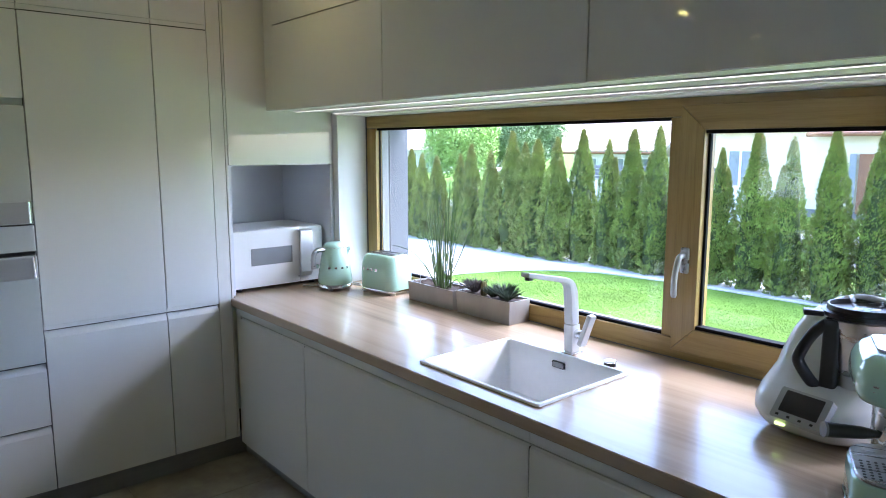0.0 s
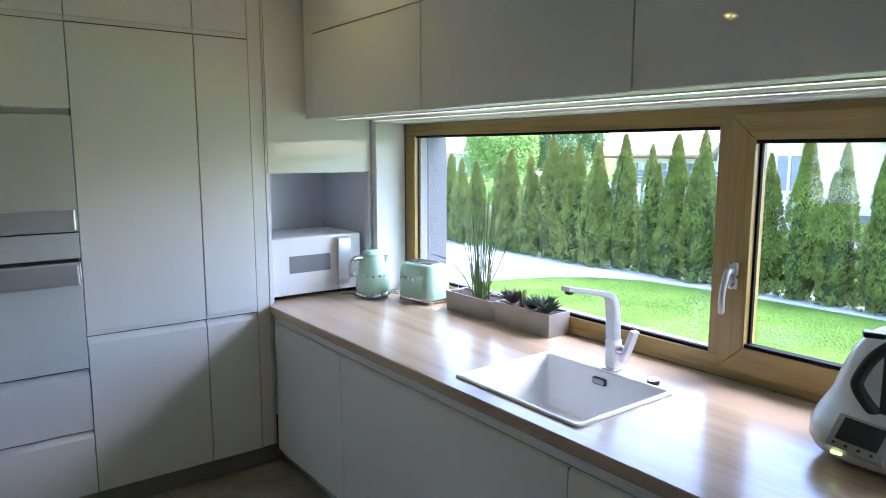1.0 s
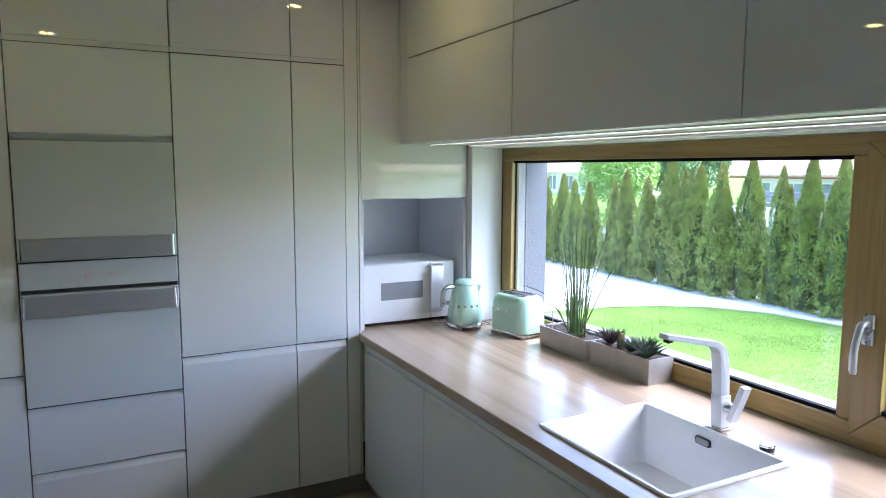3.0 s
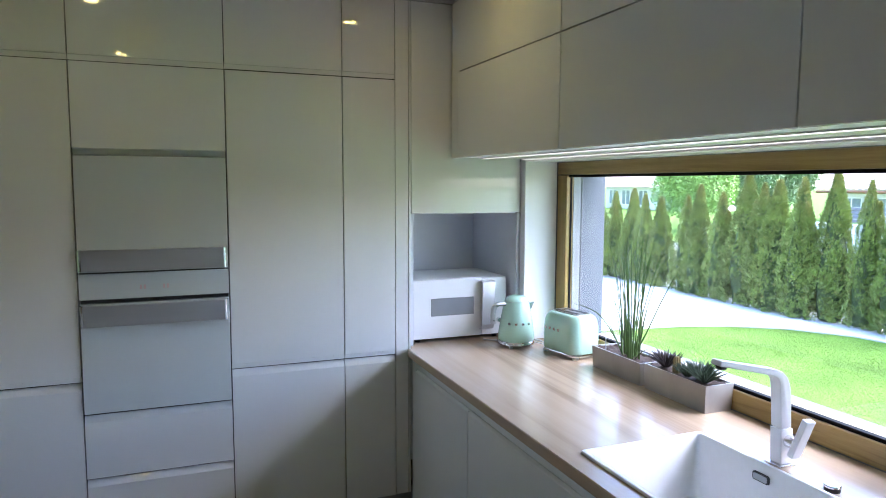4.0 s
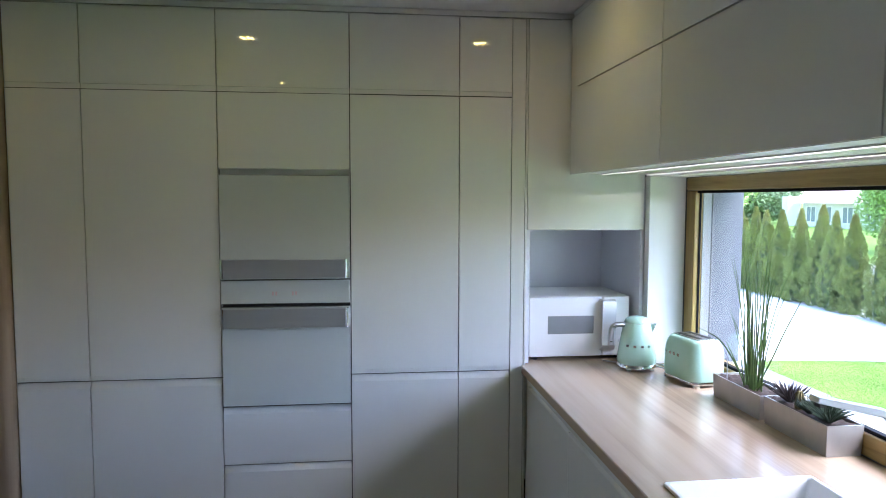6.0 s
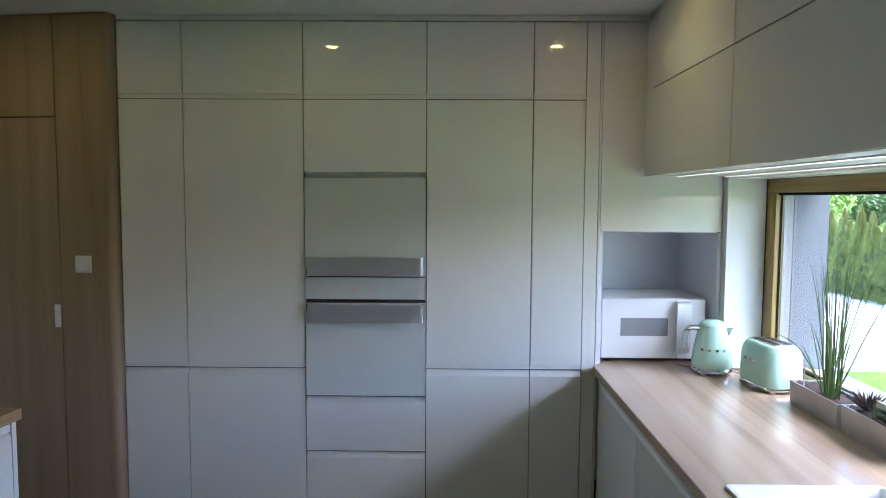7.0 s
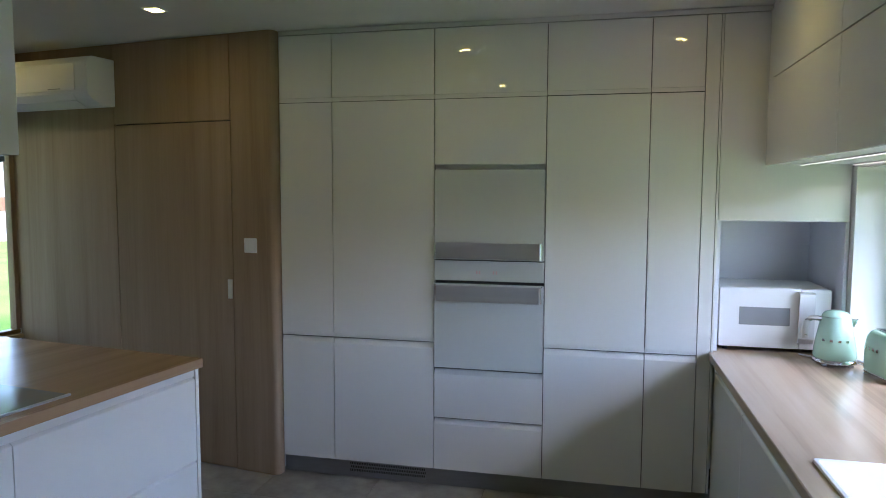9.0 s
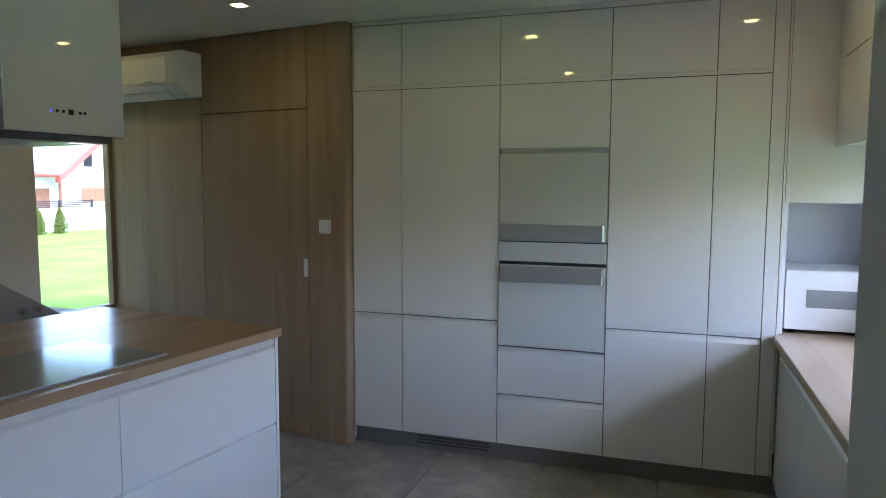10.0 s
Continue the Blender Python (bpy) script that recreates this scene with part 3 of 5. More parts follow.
# worktop with the cut-out for the sink
SX0, SX1, SY0, SY1 = 0.052, 0.502, -1.977, -1.420
WX0 = -0.021
top = at_base("worktop", "long oak worktop with a satin finish", "worktop", (0.35, -1.6, TOP - 0.04))
bm = bmesh.new()
for a in ((WX0, SX0 + 0.012, -3.335, -0.012), (SX1 - 0.012, 0.775, -3.335, -0.012), (SX0 + 0.012, SX1 - 0.012, -3.335, SY0 + 0.012), (SX0 + 0.012, SX1 - 0.012, SY1 - 0.012, -0.012), (0.0, 0.588, -0.012, 0.56)):
    box(*a, TOP - 0.04, TOP, bm=bm)
bmesh.ops.remove_doubles(bm, verts=bm.verts, dist=0.0001)
part("board", bm, OAK_TOP, top)
part("edge", prism([(WX0 - 0.003, TOP - 0.038), (WX0 - 0.003, TOP - 0.004), (WX0 - 0.0005, TOP - 0.0005), (WX0 + 0.0, TOP + 0.0003), (WX0 + 0.0, TOP - 0.04), (WX0 - 0.001, TOP - 0.04)], -3.335, -0.012, "y"), OAK_TOP, top, "rounded oak front edge")

# ---- wall cabinets ----
UX, UZ = 0.20, 1.775
YS = [-0.03, -1.015, -2.0, -2.985, -3.335]
for k in range(4):
    y1, y0 = YS[k], YS[k + 1]
    cab = at_base("wall_cabinet", "glossy white wall cabinet with two lift doors" if k else "glossy white wall cabinet in the corner", "cabinet", (0.5, (y0 + y1) / 2, UZ), "wall cabinets")
    part("body", box(UX + 0.022, 0.60, y0 + 0.0005, y1 - 0.0005, UZ + 0.004, 2.502), CARCASS, cab)
    yd = y1 - 0.072 if k == 0 else y1
    part("lower_door", box(UX, UX + 0.019, y0 + 0.0022, yd - 0.0022, UZ, 2.172, 0.0012), LACQUER_UP, cab)
    part("upper_door", box(UX, UX + 0.019, y0 + 0.0022, yd - 0.0022, 2.177, 2.502, 0.0012), LACQUER_UP, cab)
    if k == 0:
        part("filler", box(UX + 0.001, UX + 0.019, yd + 0.0005, y1 + 0.015, UZ, 2.502, 0.001), LACQUER_UP, cab)
sof = at_base("soffit", "white soffit between the wall cabinets and the window", "soffit", (0.7, -1.7, UZ))
part("board", box(0.601, 0.80, -1.7, 0.02, 1.764, 2.5), WALL, sof)
part("board", box(0.601, 0.80, -3.335, -1.7005, 1.764, 2.5), WALL, sof)
cr2 = at_base("crown_strip", "white strip above the wall cabinets", "trim", (0.25, -1.7, 2.51))
part("strip", box(UX + 0.006, 0.5, -3.335, -0.03, 2.508, CEIL - 0.003, 0.001), LACQUER, cr2)
for x, y1, lab in ((0.355, -0.03, "thin warm white light strip under the wall cabinets"), (0.578, -0.03, "thin warm white light strip beside the soffit")):
    z = UZ + 0.003
    strip = at_base("led_strip", lab, "light strip", (x, -1.7, z))
    part("channel", box(x - 0.007, x + 0.007, -3.33, y1, z - 0.004, z - 0.0005, 0.001), HANDLE, strip)
    part("diffuser", box(x - 0.0023, x + 0.0023, -3.32, y1 - 0.01, z - 0.006, z - 0.0042), LED, strip)

# ceiling spots
for sx, sy in SPOTS:
    sp = thing("ceiling_spot", "small square recessed ceiling spotlight, lit", "spotlight", pose(sx, sy, CEIL), "ceiling spots")
    bm = bmesh.new()
    for a in ((-0.045, 0.045, -0.045, -0.034), (-0.045, 0.045, 0.034, 0.045), (-0.045, -0.034, -0.034, 0.034), (0.034, 0.045, -0.034, 0.034)):
        box(*a, -0.006, -0.0005, bm=bm)
    part("frame", bm, WHITE_PLASTIC, sp)
    part("diffuser", box(-0.033, 0.033, -0.033, 0.033, -0.004, -0.001), SPOT_GLOW, sp)

# ---- sink and tap ----
sink = at_base("sink", "white composite inset sink with a thin raised rim", "sink", (0.29, -1.69, TOP))
bm = bmesh.new()
loops = []
for inset, z, r in ((0.0, TOP + 0.001, 0.012), (0.0, TOP + 0.006, 0.012), (0.002, TOP + 0.009, 0.012), (0.012, TOP + 0.009, 0.010), (0.016, TOP + 0.004, 0.010), (0.020, TOP - 0.15, 0.022), (0.035, TOP - 0.185, 0.03), (0.10, TOP - 0.192, 0.03)):
    loops.append([bm.verts.new((x, y, z)) for x, y in rounded(SX0 + inset, SX1 - inset, SY0 + inset, SY1 - inset, r)])
for a, b in zip(loops, loops[1:]):
    for k in range(len(a)):
        j = (k + 1) % len(a)
        bm.faces.new((a[k], a[j], b[j], b[k]))
bm.faces.new(loops[-1])
bmesh.ops.recalc_face_normals(bm, faces=bm.faces)
part("basin", bm, COMPOSITE, sink)
ov = part("overflow", prism(rounded(-1.722, -1.664, 0.806, 0.831, 0.007), 0.478, 0.4835, "x"), DARK, sink, "dark-rimmed overflow slot")
part("cover", prism(rounded(-1.717, -1.669, 0.810, 0.827, 0.005), 0.475, 0.4778, "x"), GREY_PLASTIC, ov, "grey overflow cover")
part("drain", lathe([(0.0, TOP - 0.186), (0.03, TOP - 0.185), (0.042, TOP - 0.188), (0.045, TOP - 0.1915)], 0.33, -1.74), STEEL, sink, "round steel drain")
tap = at_base("tap", "angular white kitchen tap with a side lever", "tap", (0.55, -1.69, TOP))
part("base_plate", box(0.520, 0.580, -1.725, -1.665, TOP + 0.0005, TOP + 0.007, 0.002), CHROME, tap)
part("column", prism([(0.530, TOP + 0.007), (0.575, TOP + 0.007), (0.570, TOP + 0.11), (0.525, TOP + 0.11)], -1.715, -1.675, "y", 0.003), TAP_WHITE, tap)
spine = [(0.527, 0.962), (0.565, 0.962), (0.559, 1.05), (0.554, 1.083), (0.542, 1.110), (0.523, 1.128), (0.498, 1.138), (0.325, 1.171), (0.321, 1.156), (0.488, 1.120), (0.504, 1.112), (0.514, 1.097), (0.519, 1.06)]
bm = prism(spine, -1.714, -1.676, "y", 0.003)
for v in bm.verts:                           # the spout is swung slightly towards the corner
    v.co.y += 0.16 * max(0.0, 0.50 - v.co.x)
part("spout", bm, TAP_WHITE, tap)
part("aerator", box(0.330, 0.352, -1.680, -1.658, 1.142, 1.157, 0.003), DARK, tap)
part("hub", turned(lathe([(0.0, 0.0), (0.018, 0.0), (0.018, 0.03), (0.0, 0.03)], seg=24), pose(0.552, -1.712, 0.925, 90, 0, 0)), CHROME, tap)
part("lever", turned(box(-0.017, 0.017, -0.010, 0.010, -0.045, 0.078, 0.003), pose(0.552, -1.752, 0.930, 18, 4, 0)), TAP_WHITE, tap)
btn = at_base("waste_knob", "low dark chrome waste control knob on the worktop", "knob", (0.535, -1.875, TOP))
part("body", lathe([(0.0, TOP), (0.02, TOP), (0.021, TOP + 0.012), (0.0, TOP + 0.012)], 0.535, -1.875, 24), BLACK, btn)
part("cap", lathe([(0.0, TOP + 0.018), (0.019, TOP + 0.018), (0.022, TOP + 0.015), (0.022, TOP + 0.0122), (0.0, TOP + 0.0122)], 0.535, -1.875, 24), CHROME, btn)

# ---- microwave ----
mw = at_base("microwave", "white microwave oven in the niche with a broad silver handle", "microwave", (0.29, 0.28, TOP))
MZ0, MZ1, MX0, MX1, MY = TOP + 0.018, 1.172, 0.030, 0.545, 0.062
part("housing", box(MX0, MX1, MY + 0.022, 0.44, MZ0, MZ1, 0.006), WHITE_PLASTIC, mw)
dr = part("door", box(MX0, 0.405, MY, MY + 0.021, MZ0 + 0.003, MZ1 - 0.002, 0.004), WHITE_PLASTIC, mw)
part("window", box(0.125, 0.360, MY - 0.002, MY + 0.001, 0.985, 1.075, 0.001), GREY_GLASS, dr, "grey door window")
part("control_panel", box(0.407, MX1, MY, MY + 0.021, MZ0 + 0.003, MZ1 - 0.002, 0.004), WHITE_PLASTIC, mw)
hpts = [(MY - 0.001, 1.158), (MY - 0.030, 1.158), (MY - 0.040, 1.150), (MY - 0.042, 1.135), (MY - 0.036, 0.930), (MY - 0.020, 0.905), (MY - 0.001, 0.900), (MY - 0.001, 0.906), (MY - 0.018, 0.911), (MY - 0.030, 0.935), (MY - 0.036, 1.132), (MY - 0.030, 1.150), (MY - 0.001, 1.152)]
part("handle", prism(hpts, 0.392, 0.462, "x"), SILVER, mw, "broad bowed silver handle")
part("dial", turned(lathe([(0.0, 0.016), (0.012, 0.016), (0.014, 0.0), (0.0, 0.0)], seg=24), pose(0.503, MY, 0.945, 90, 0, 0)), CHROME, mw)
for fx in (0.07, 0.50):
    for fy in (0.11, 0.40):
        part("foot", lathe([(0.0, TOP), (0.014, TOP), (0.016, MZ0), (0.0, MZ0)], fx, fy, 16), BLACK, mw)

# ---- kettle ----
ket = thing("kettle", "mint green retro electric kettle on a steel base", "kettle", pose(0.507, -0.130, TOP) @ Matrix.Diagonal((1.10, 1.10, 0.95, 1)))
part("base", lathe([(0.0, 0.010), (0.076, 0.010), (0.084, 0.014), (0.084, 0.026), (0.080, 0.032), (0.0, 0.032)]), CHROME, ket)
for a in (40, 140, 220, 320):
    part("foot", box(0.066 * math.cos(radians(a)) - 0.009, 0.066 * math.cos(radians(a)) + 0.009, 0.066 * math.sin(radians(a)) - 0.009, 0.066 * math.sin(radians(a)) + 0.009, 0.0, 0.012, 0.002), STEEL, ket)
kb = part("body", lathe([(0.0, 0.033), (0.079, 0.033), (0.083, 0.043), (0.081, 0.07), (0.076, 0.11), (0.069, 0.155), (0.062, 0.200), (0.0575, 0.226), (0.056, 0.235), (0.0, 0.235)]), MINT, ket)
part("lid", lathe([(0.0, 0.2365), (0.0535, 0.2365), (0.0535, 0.240), (0.050, 0.249), (0.042, 0.258), (0.026, 0.265), (0.010, 0.267), (0.0, 0.267)]), MINT, ket)
part("lid_ring", lathe([(0.052, 0.2352), (0.0562, 0.2352), (0.0562, 0.2364), (0.052, 0.2364)]), CHROME, ket)
part("spout", prism([(0.056, 0.182), (0.066, 0.190), (0.084, 0.232), (0.052, 0.230)], -0.018, 0.018, "y", 0.004), CHROME, ket)
part("handle", tube(arc([(-0.052, 0.0, 0.222), (-0.088, 0.0, 0.226), (-0.110, 0.0, 0.210), (-0.118, 0.0, 0.17), (-0.116, 0.0, 0.125)]), 0.0105, 12, 1.25), STEEL, ket)
# a row of raised metal marks stands for the maker's name
for k in range(4):
    a = radians(-142 + 24 * k)
    part("name_mark", turned(box(-0.006, 0.006, -0.002, 0.002, -0.006, 0.006, 0.001), Matrix.Translation((0.0740 * math.cos(a), 0.0740 * math.sin(a), 0.128)) @ pose(0, 0, 0, 0, 0, math.degrees(a) + 90)), CHROME, kb)
cable = at_base("power_cable", "grey power cable lying behind the kettle", "cable", (0.5, -0.05, TOP))
part("cord", tube(arc([(0.600, -0.13, TOP + 0.012), (0.64, -0.17, TOP + 0.005), (0.66, -0.12, TOP + 0.005), (0.62, -0.05, TOP + 0.005), (0.45, -0.02, TOP + 0.006), (0.40, 0.03, TOP + 0.006)]), 0.004, 8), GREY_PLASTIC, cable)

# ---- toaster ----
to = thing("toaster", "mint green retro two-slot toaster on a chrome base", "toaster", pose(0.672, -0.370, TOP, 0, 0, 9) @ Matrix.Diagonal((0.97, 1.0, 1.0, 1)))
L, Wd, Hh = 0.125, 0.093, 0.20
bm = bmesh.new()
rows = []
for z, k in ((0.024, 0.965), (0.035, 1.0), (0.08, 1.0), (0.125, 0.985), (0.152, 0.955), (0.172, 0.905), (0.187, 0.83), (0.196, 0.73), (Hh, 0.60)):
    rr = 0.055 * k
    rows.append([bm.verts.new((x, y, z)) for x, y in rounded(-Wd * (k if k > 0.9 else k * 0.97), Wd * (k if k > 0.9 else k * 0.97), -L * (1 - (1 - k) * 0.55), L * (1 - (1 - k) * 0.55), rr, 8)])
for a, b in zip(rows, rows[1:]):
    for k in range(len(a)):
        j = (k + 1) % len(a)
        bm.faces.new((a[k], a[j], b[j], b[k]))
bm.faces.new(rows[0]), bm.faces.new(rows[-1])
bmesh.ops.recalc_face_normals(bm, faces=bm.faces)
tb = part("body", bm, MINT, to)
tp = part("top_plate", prism(rounded(-0.048, 0.048, -0.092, 0.092, 0.012), Hh + 0.0005, Hh + 0.004, "z"), STEEL, to)
for x in (-0.027, 0.027):
    part("slot", box(x - 0.012, x + 0.012, -0.08, 0.08, Hh + 0.0045, Hh + 0.0052, 0.0), BLACK, tp)
part("base", prism(rounded(-Wd * 0.985, Wd * 0.985, -L * 0.985, L * 0.985, 0.05), 0.010, 0.024, "z", 0.003), CHROME, to)
for x in (-0.062, 0.062):
    for y in (-0.105, 0.105):
        part("foot", lathe([(0.0, 0.0), (0.014, 0.0), (0.016, 0.012), (0.0, 0.012)], x, y, 16), STEEL, to)
part("lever", box(-0.012, 0.012, L + 0.001, L + 0.022, 0.12, 0.135, 0.003), CHROME, to)
for k in range(4):
    part("name_mark", box(-Wd - 0.0025, -Wd + 0.001, 0.075 - 0.030 * k - 0.007, 0.075 - 0.030 * k + 0.007, 0.118, 0.132, 0.001), CHROME, tb)


# ---- planters ----
def planter(x0, x1, y0, y1, h, label):
    p = at_base("planter", label, "planter", ((x0 + x1) / 2, (y0 + y1) / 2, TOP), "zinc planters")
    bm = bmesh.new()
    lo, hi, ins, low = ([bm.verts.new((x, y, z)) for x, y in ((x0 + i, y0 + i), (x1 - i, y0 + i), (x1 - i, y1 - i), (x0 + i, y1 - i))] for i, z in ((0.004, TOP + 0.0005), (0.0, TOP + h), (0.005, TOP + h), (0.006, TOP + h - 0.03)))
    for a, b in ((lo, hi), (hi, ins), (ins, low)):
        for k in range(4):
            bm.faces.new((a[k], a[(k + 1) % 4], b[(k + 1) % 4], b[k]))
    bm.faces.new(lo)
    bmesh.ops.recalc_face_normals(bm, faces=bm.faces)
    part("trough", bm, ZINC, p)
    bm = bmesh.new()
    nx, ny = 8, 20
    grid = [[bm.verts.new((x0 + 0.0055 + (x1 - x0 - 0.011) * i / nx, y0 + 0.0055 + (y1 - y0 - 0.011) * j / ny, TOP + h - 0.007 + 0.012 * noise.noise(Vector((i * 0.7, j * 0.7, x0 * 9))))) for j in range(ny + 1)] for i in range(nx + 1)]
    for i in range(nx):
        for j in range(ny):
            bm.faces.new((grid[i][j], grid[i + 1][j], grid[i + 1][j + 1], grid[i][j + 1]))
    part("soil", bm, SOIL, p, "dark potting soil")
    return p


planter(0.645, 0.772, -0.925, -0.590, 0.092, "long grey zinc planter holding tall reed grass")
planter(0.648, 0.774, -1.284, -0.945, 0.100, "long grey zinc planter holding succulents")


def blade(bm, path, w):
    pts = [Vector(p) for p in path]
    prev = None
    for k, p in enumerate(pts):
        d = (pts[min(k + 1, len(pts) - 1)] - pts[max(k - 1, 0)]).normalized()
        s = d.cross(Vector((0.45, 0.85, 0.1))).normalized()
        n = d.cross(s).normalized()
        f = w * (1 - (k / (len(pts) - 1)) ** 2.2) + 0.0003
        ring = [bm.verts.new(p + s * f), bm.verts.new(p + n * f * 0.5), bm.verts.new(p - s * f), bm.verts.new(p - n * f * 0.35)]
        if prev:
            for i in range(4):
                bm.faces.new((prev[i], prev[(i + 1) % 4], ring[(i + 1) % 4], ring[i]))
        prev = ring


rng = random.Random(5)
reed = at_base("reed_plant", "tall green reed-like plant in a zinc planter", "plant", (0.70, -0.79, TOP + 0.07))
for k in range(40):
    a, r = rng.uniform(0, 6.28), rng.uniform(0.0, 0.045)
    bx, by = 0.70 + 0.6 * r * math.cos(a), -0.79 + 1.5 * r * math.sin(a)
    h = rng.uniform(0.14, 0.40) if k > 28 else rng.uniform(0.36, 0.57)
    lean = rng.choice((0.05, 0.12, 0.2, 0.34)) * rng.uniform(0.5, 1.3) * h
    dx, dy = lean * math.cos(a), lean * math.sin(a) * 1.5
    z0 = TOP + 0.07
    dx = min(dx, 0.755 - bx - 0.01)
    path = arc([(bx, by, z0), (bx + dx * 0.25, by + dy * 0.25, z0 + h * 0.4), (bx + dx * 0.6, by + dy * 0.6, z0 + h * 0.75), (bx + dx, by + dy, z0 + h)], 4)
    bm = bmesh.new()
    blade(bm, path, rng.uniform(0.0015, 0.0026))
    part("leaf", bm, REED, reed)
for pts in ([(0.69, -0.77, 0.92), (0.67, -0.70, 1.02), (0.655, -0.62, 1.085), (0.64, -0.53, 1.105), (0.63, -0.46, 1.108)],
            [(0.70, -0.80, 0.92), (0.715, -0.87, 1.05), (0.725, -0.93, 1.17), (0.735, -0.985, 1.27), (0.74, -1.02, 1.33)],
            [(0.69, -0.82, 0.92), (0.685, -0.86, 0.955), (0.68, -0.90, 0.985), (0.675, -0.935, 1.0)],
            [(0.69, -0.76, 0.92), (0.68, -0.72, 0.99), (0.67, -0.68, 1.05), (0.66, -0.655, 1.09)]):
    bm = bmesh.new()
    blade(bm, arc(pts, 4), 0.0026)
    part("leaf", bm, REED, reed, "arching leaf")
stick = at_base("plant_stake", "thin dark stake in the planter soil", "stake", (0.665, -0.665, TOP + 0.07))
part("rod", tube([(0.665, -0.665, TOP + 0.06), (0.664, -0.663, TOP + 0.19)], 0.0018, 6), GREY_PLASTIC, stick)


def rosette(name, label, x, y, z, n, length, material, rise):
    ob = at_base(name, label, "succulent", (x, y, z))
    for k in range(n):
        a = k * 2.399
        e = rise * (0.38 + 0.62 * (1 - k / n)) + rng.uniform(-0.06, 0.06)
        ln = 1.2 * length * rng.uniform(0.75, 1.1) * (0.6 + 0.4 * k / n)
        d = Vector((math.cos(a) * math.cos(e), math.sin(a) * math.cos(e), math.sin(e)))
        b = Vector((x, y, z)) + Vector((math.cos(a), math.sin(a), 0)) * 0.006
        ends = [b, b + d * ln * 0.5 + Vector((0, 0, 0.004)), b + d * ln + Vector((0, 0, 0.003))]
        ends = [Vector((min(p.x, 0.771), p.y, max(p.z, z))) for p in ends]
        bm = bmesh.new()
        blade(bm, arc(ends, 3), 0.0032)
        part("leaf", bm, material, ob)
    return ob


rosette("haworthia", "spiky dark reddish succulent in the planter", 0.705, -1.010, TOP + 0.096, 72, 0.078, ALOE_RED, 1.3)
rosette("aloe", "spiky dark green succulent rosette in the planter", 0.705, -1.190, TOP + 0.098, 84, 0.080, ALOE, 1.25)
rosette("aloe", "small spiky green succulent beside the larger one", 0.685, -1.150, TOP + 0.098, 56, 0.062, ALOE, 1.2)
rosette("aloe", "small spiky green succulent at the planter's end", 0.690, -1.235, TOP + 0.098, 60, 0.066, ALOE, 1.2)
cac = at_base("cactus", "small yellowish column cactus in the planter", "cactus", (0.690, -1.085, TOP + 0.08))
bm = lathe([(0.0, TOP + 0.078), (0.012, TOP + 0.08), (0.014, TOP + 0.11), (0.012, TOP + 0.145), (0.007, TOP + 0.155), (0.0, TOP + 0.157)], 0.690, -1.085, 20)
for v in bm.verts:
    a = math.atan2(v.co.y + 1.085, v.co.x - 0.690)
    v.co.x += 0.0018 * math.cos(10 * a) * math.cos(a)
    v.co.y += 0.0018 * math.cos(10 * a) * math.sin(a)
part("stem", bm, CACTUS, cac)

# ---- food processor with a steel jug ----
fp = thing("food_processor", "white cooking food processor with a steel jug and touch screen", "food processor", pose(0.52, -2.575, TOP, 0, 0, -90))
bm = bmesh.new()
rows = []
for z, hx, hy, r, oy in ((0.006, 0.075, 0.085, 0.06, 0.0), (0.011, 0.112, 0.122, 0.09, 0.0), (0.030, 0.143, 0.153, 0.105, 0.0), (0.055, 0.156, 0.164, 0.11, 0.0), (0.085, 0.160, 0.161, 0.11, 0.006), (0.11, 0.159, 0.143, 0.11, 0.02), (0.13, 0.157, 0.120, 0.105, 0.042), (0.15, 0.153, 0.098, 0.09, 0.062), (0.18, 0.147, 0.085, 0.075, 0.072), (0.215, 0.138, 0.074, 0.066, 0.082), (0.25, 0.126, 0.062, 0.056, 0.092), (0.285, 0.106, 0.048, 0.043, 0.102), (0.308, 0.08, 0.034, 0.03, 0.107), (0.316, 0.05, 0.018, 0.015, 0.108)):
    rows.append([bm.verts.new((x, y + oy, z)) for x, y in rounded(-hx, hx, -hy, hy, r, 8)])
for a, b in zip(rows, rows[1:]):
    for k in range(len(a)):
        j = (k + 1) % len(a)
        bm.faces.new((a[k], a[j], b[j], b[k]))
bm.faces.new(rows[0]), bm.faces.new(rows[-1])
bmesh.ops.recalc_face_normals(bm, faces=bm.faces)
part("housing", bm, APPLIANCE_WHITE, fp)
for fx in (-0.055, 0.055):
    for fy in (-0.055, 0.055):
        part("foot", lathe([(0.0, 0.0), (0.014, 0.0), (0.014, 0.014), (0.0, 0.014)], fx, fy, 16), BLACK, fp)
tilt = pose(-0.006, -0.155, 0.096, 51, 0, -10)
pan = part("panel", turned(prism(rounded(-0.066, 0.066, -0.043, 0.043, 0.006), -0.022, 0.004, "z"), tilt), GREY_PLASTIC, fp, "grey framed control panel")
part("screen", turned(prism(rounded(-0.050, 0.050, -0.023, 0.036, 0.003), 0.0045, 0.0055, "z"), tilt), SCREEN, pan)
for k in range(4):
    part("key_mark", turned(box(-0.052 + 0.030 * k, -0.044 + 0.030 * k, -0.036, -0.030, 0.0045, 0.005), tilt), SCREEN, pan)
part("status_lamp", box(-0.066, -0.040, -0.166, -0.150, 0.040, 0.048, 0.003), GREEN_LED, fp, "glowing green status lamp")
jug = part("jug", lathe([(0.0, 0.125), (0.055, 0.125), (0.062, 0.135), (0.070, 0.24), (0.080, 0.31), (0.083, 0.315), (0.0, 0.315)], 0.065, 0.008), STEEL, fp, "brushed steel jug")
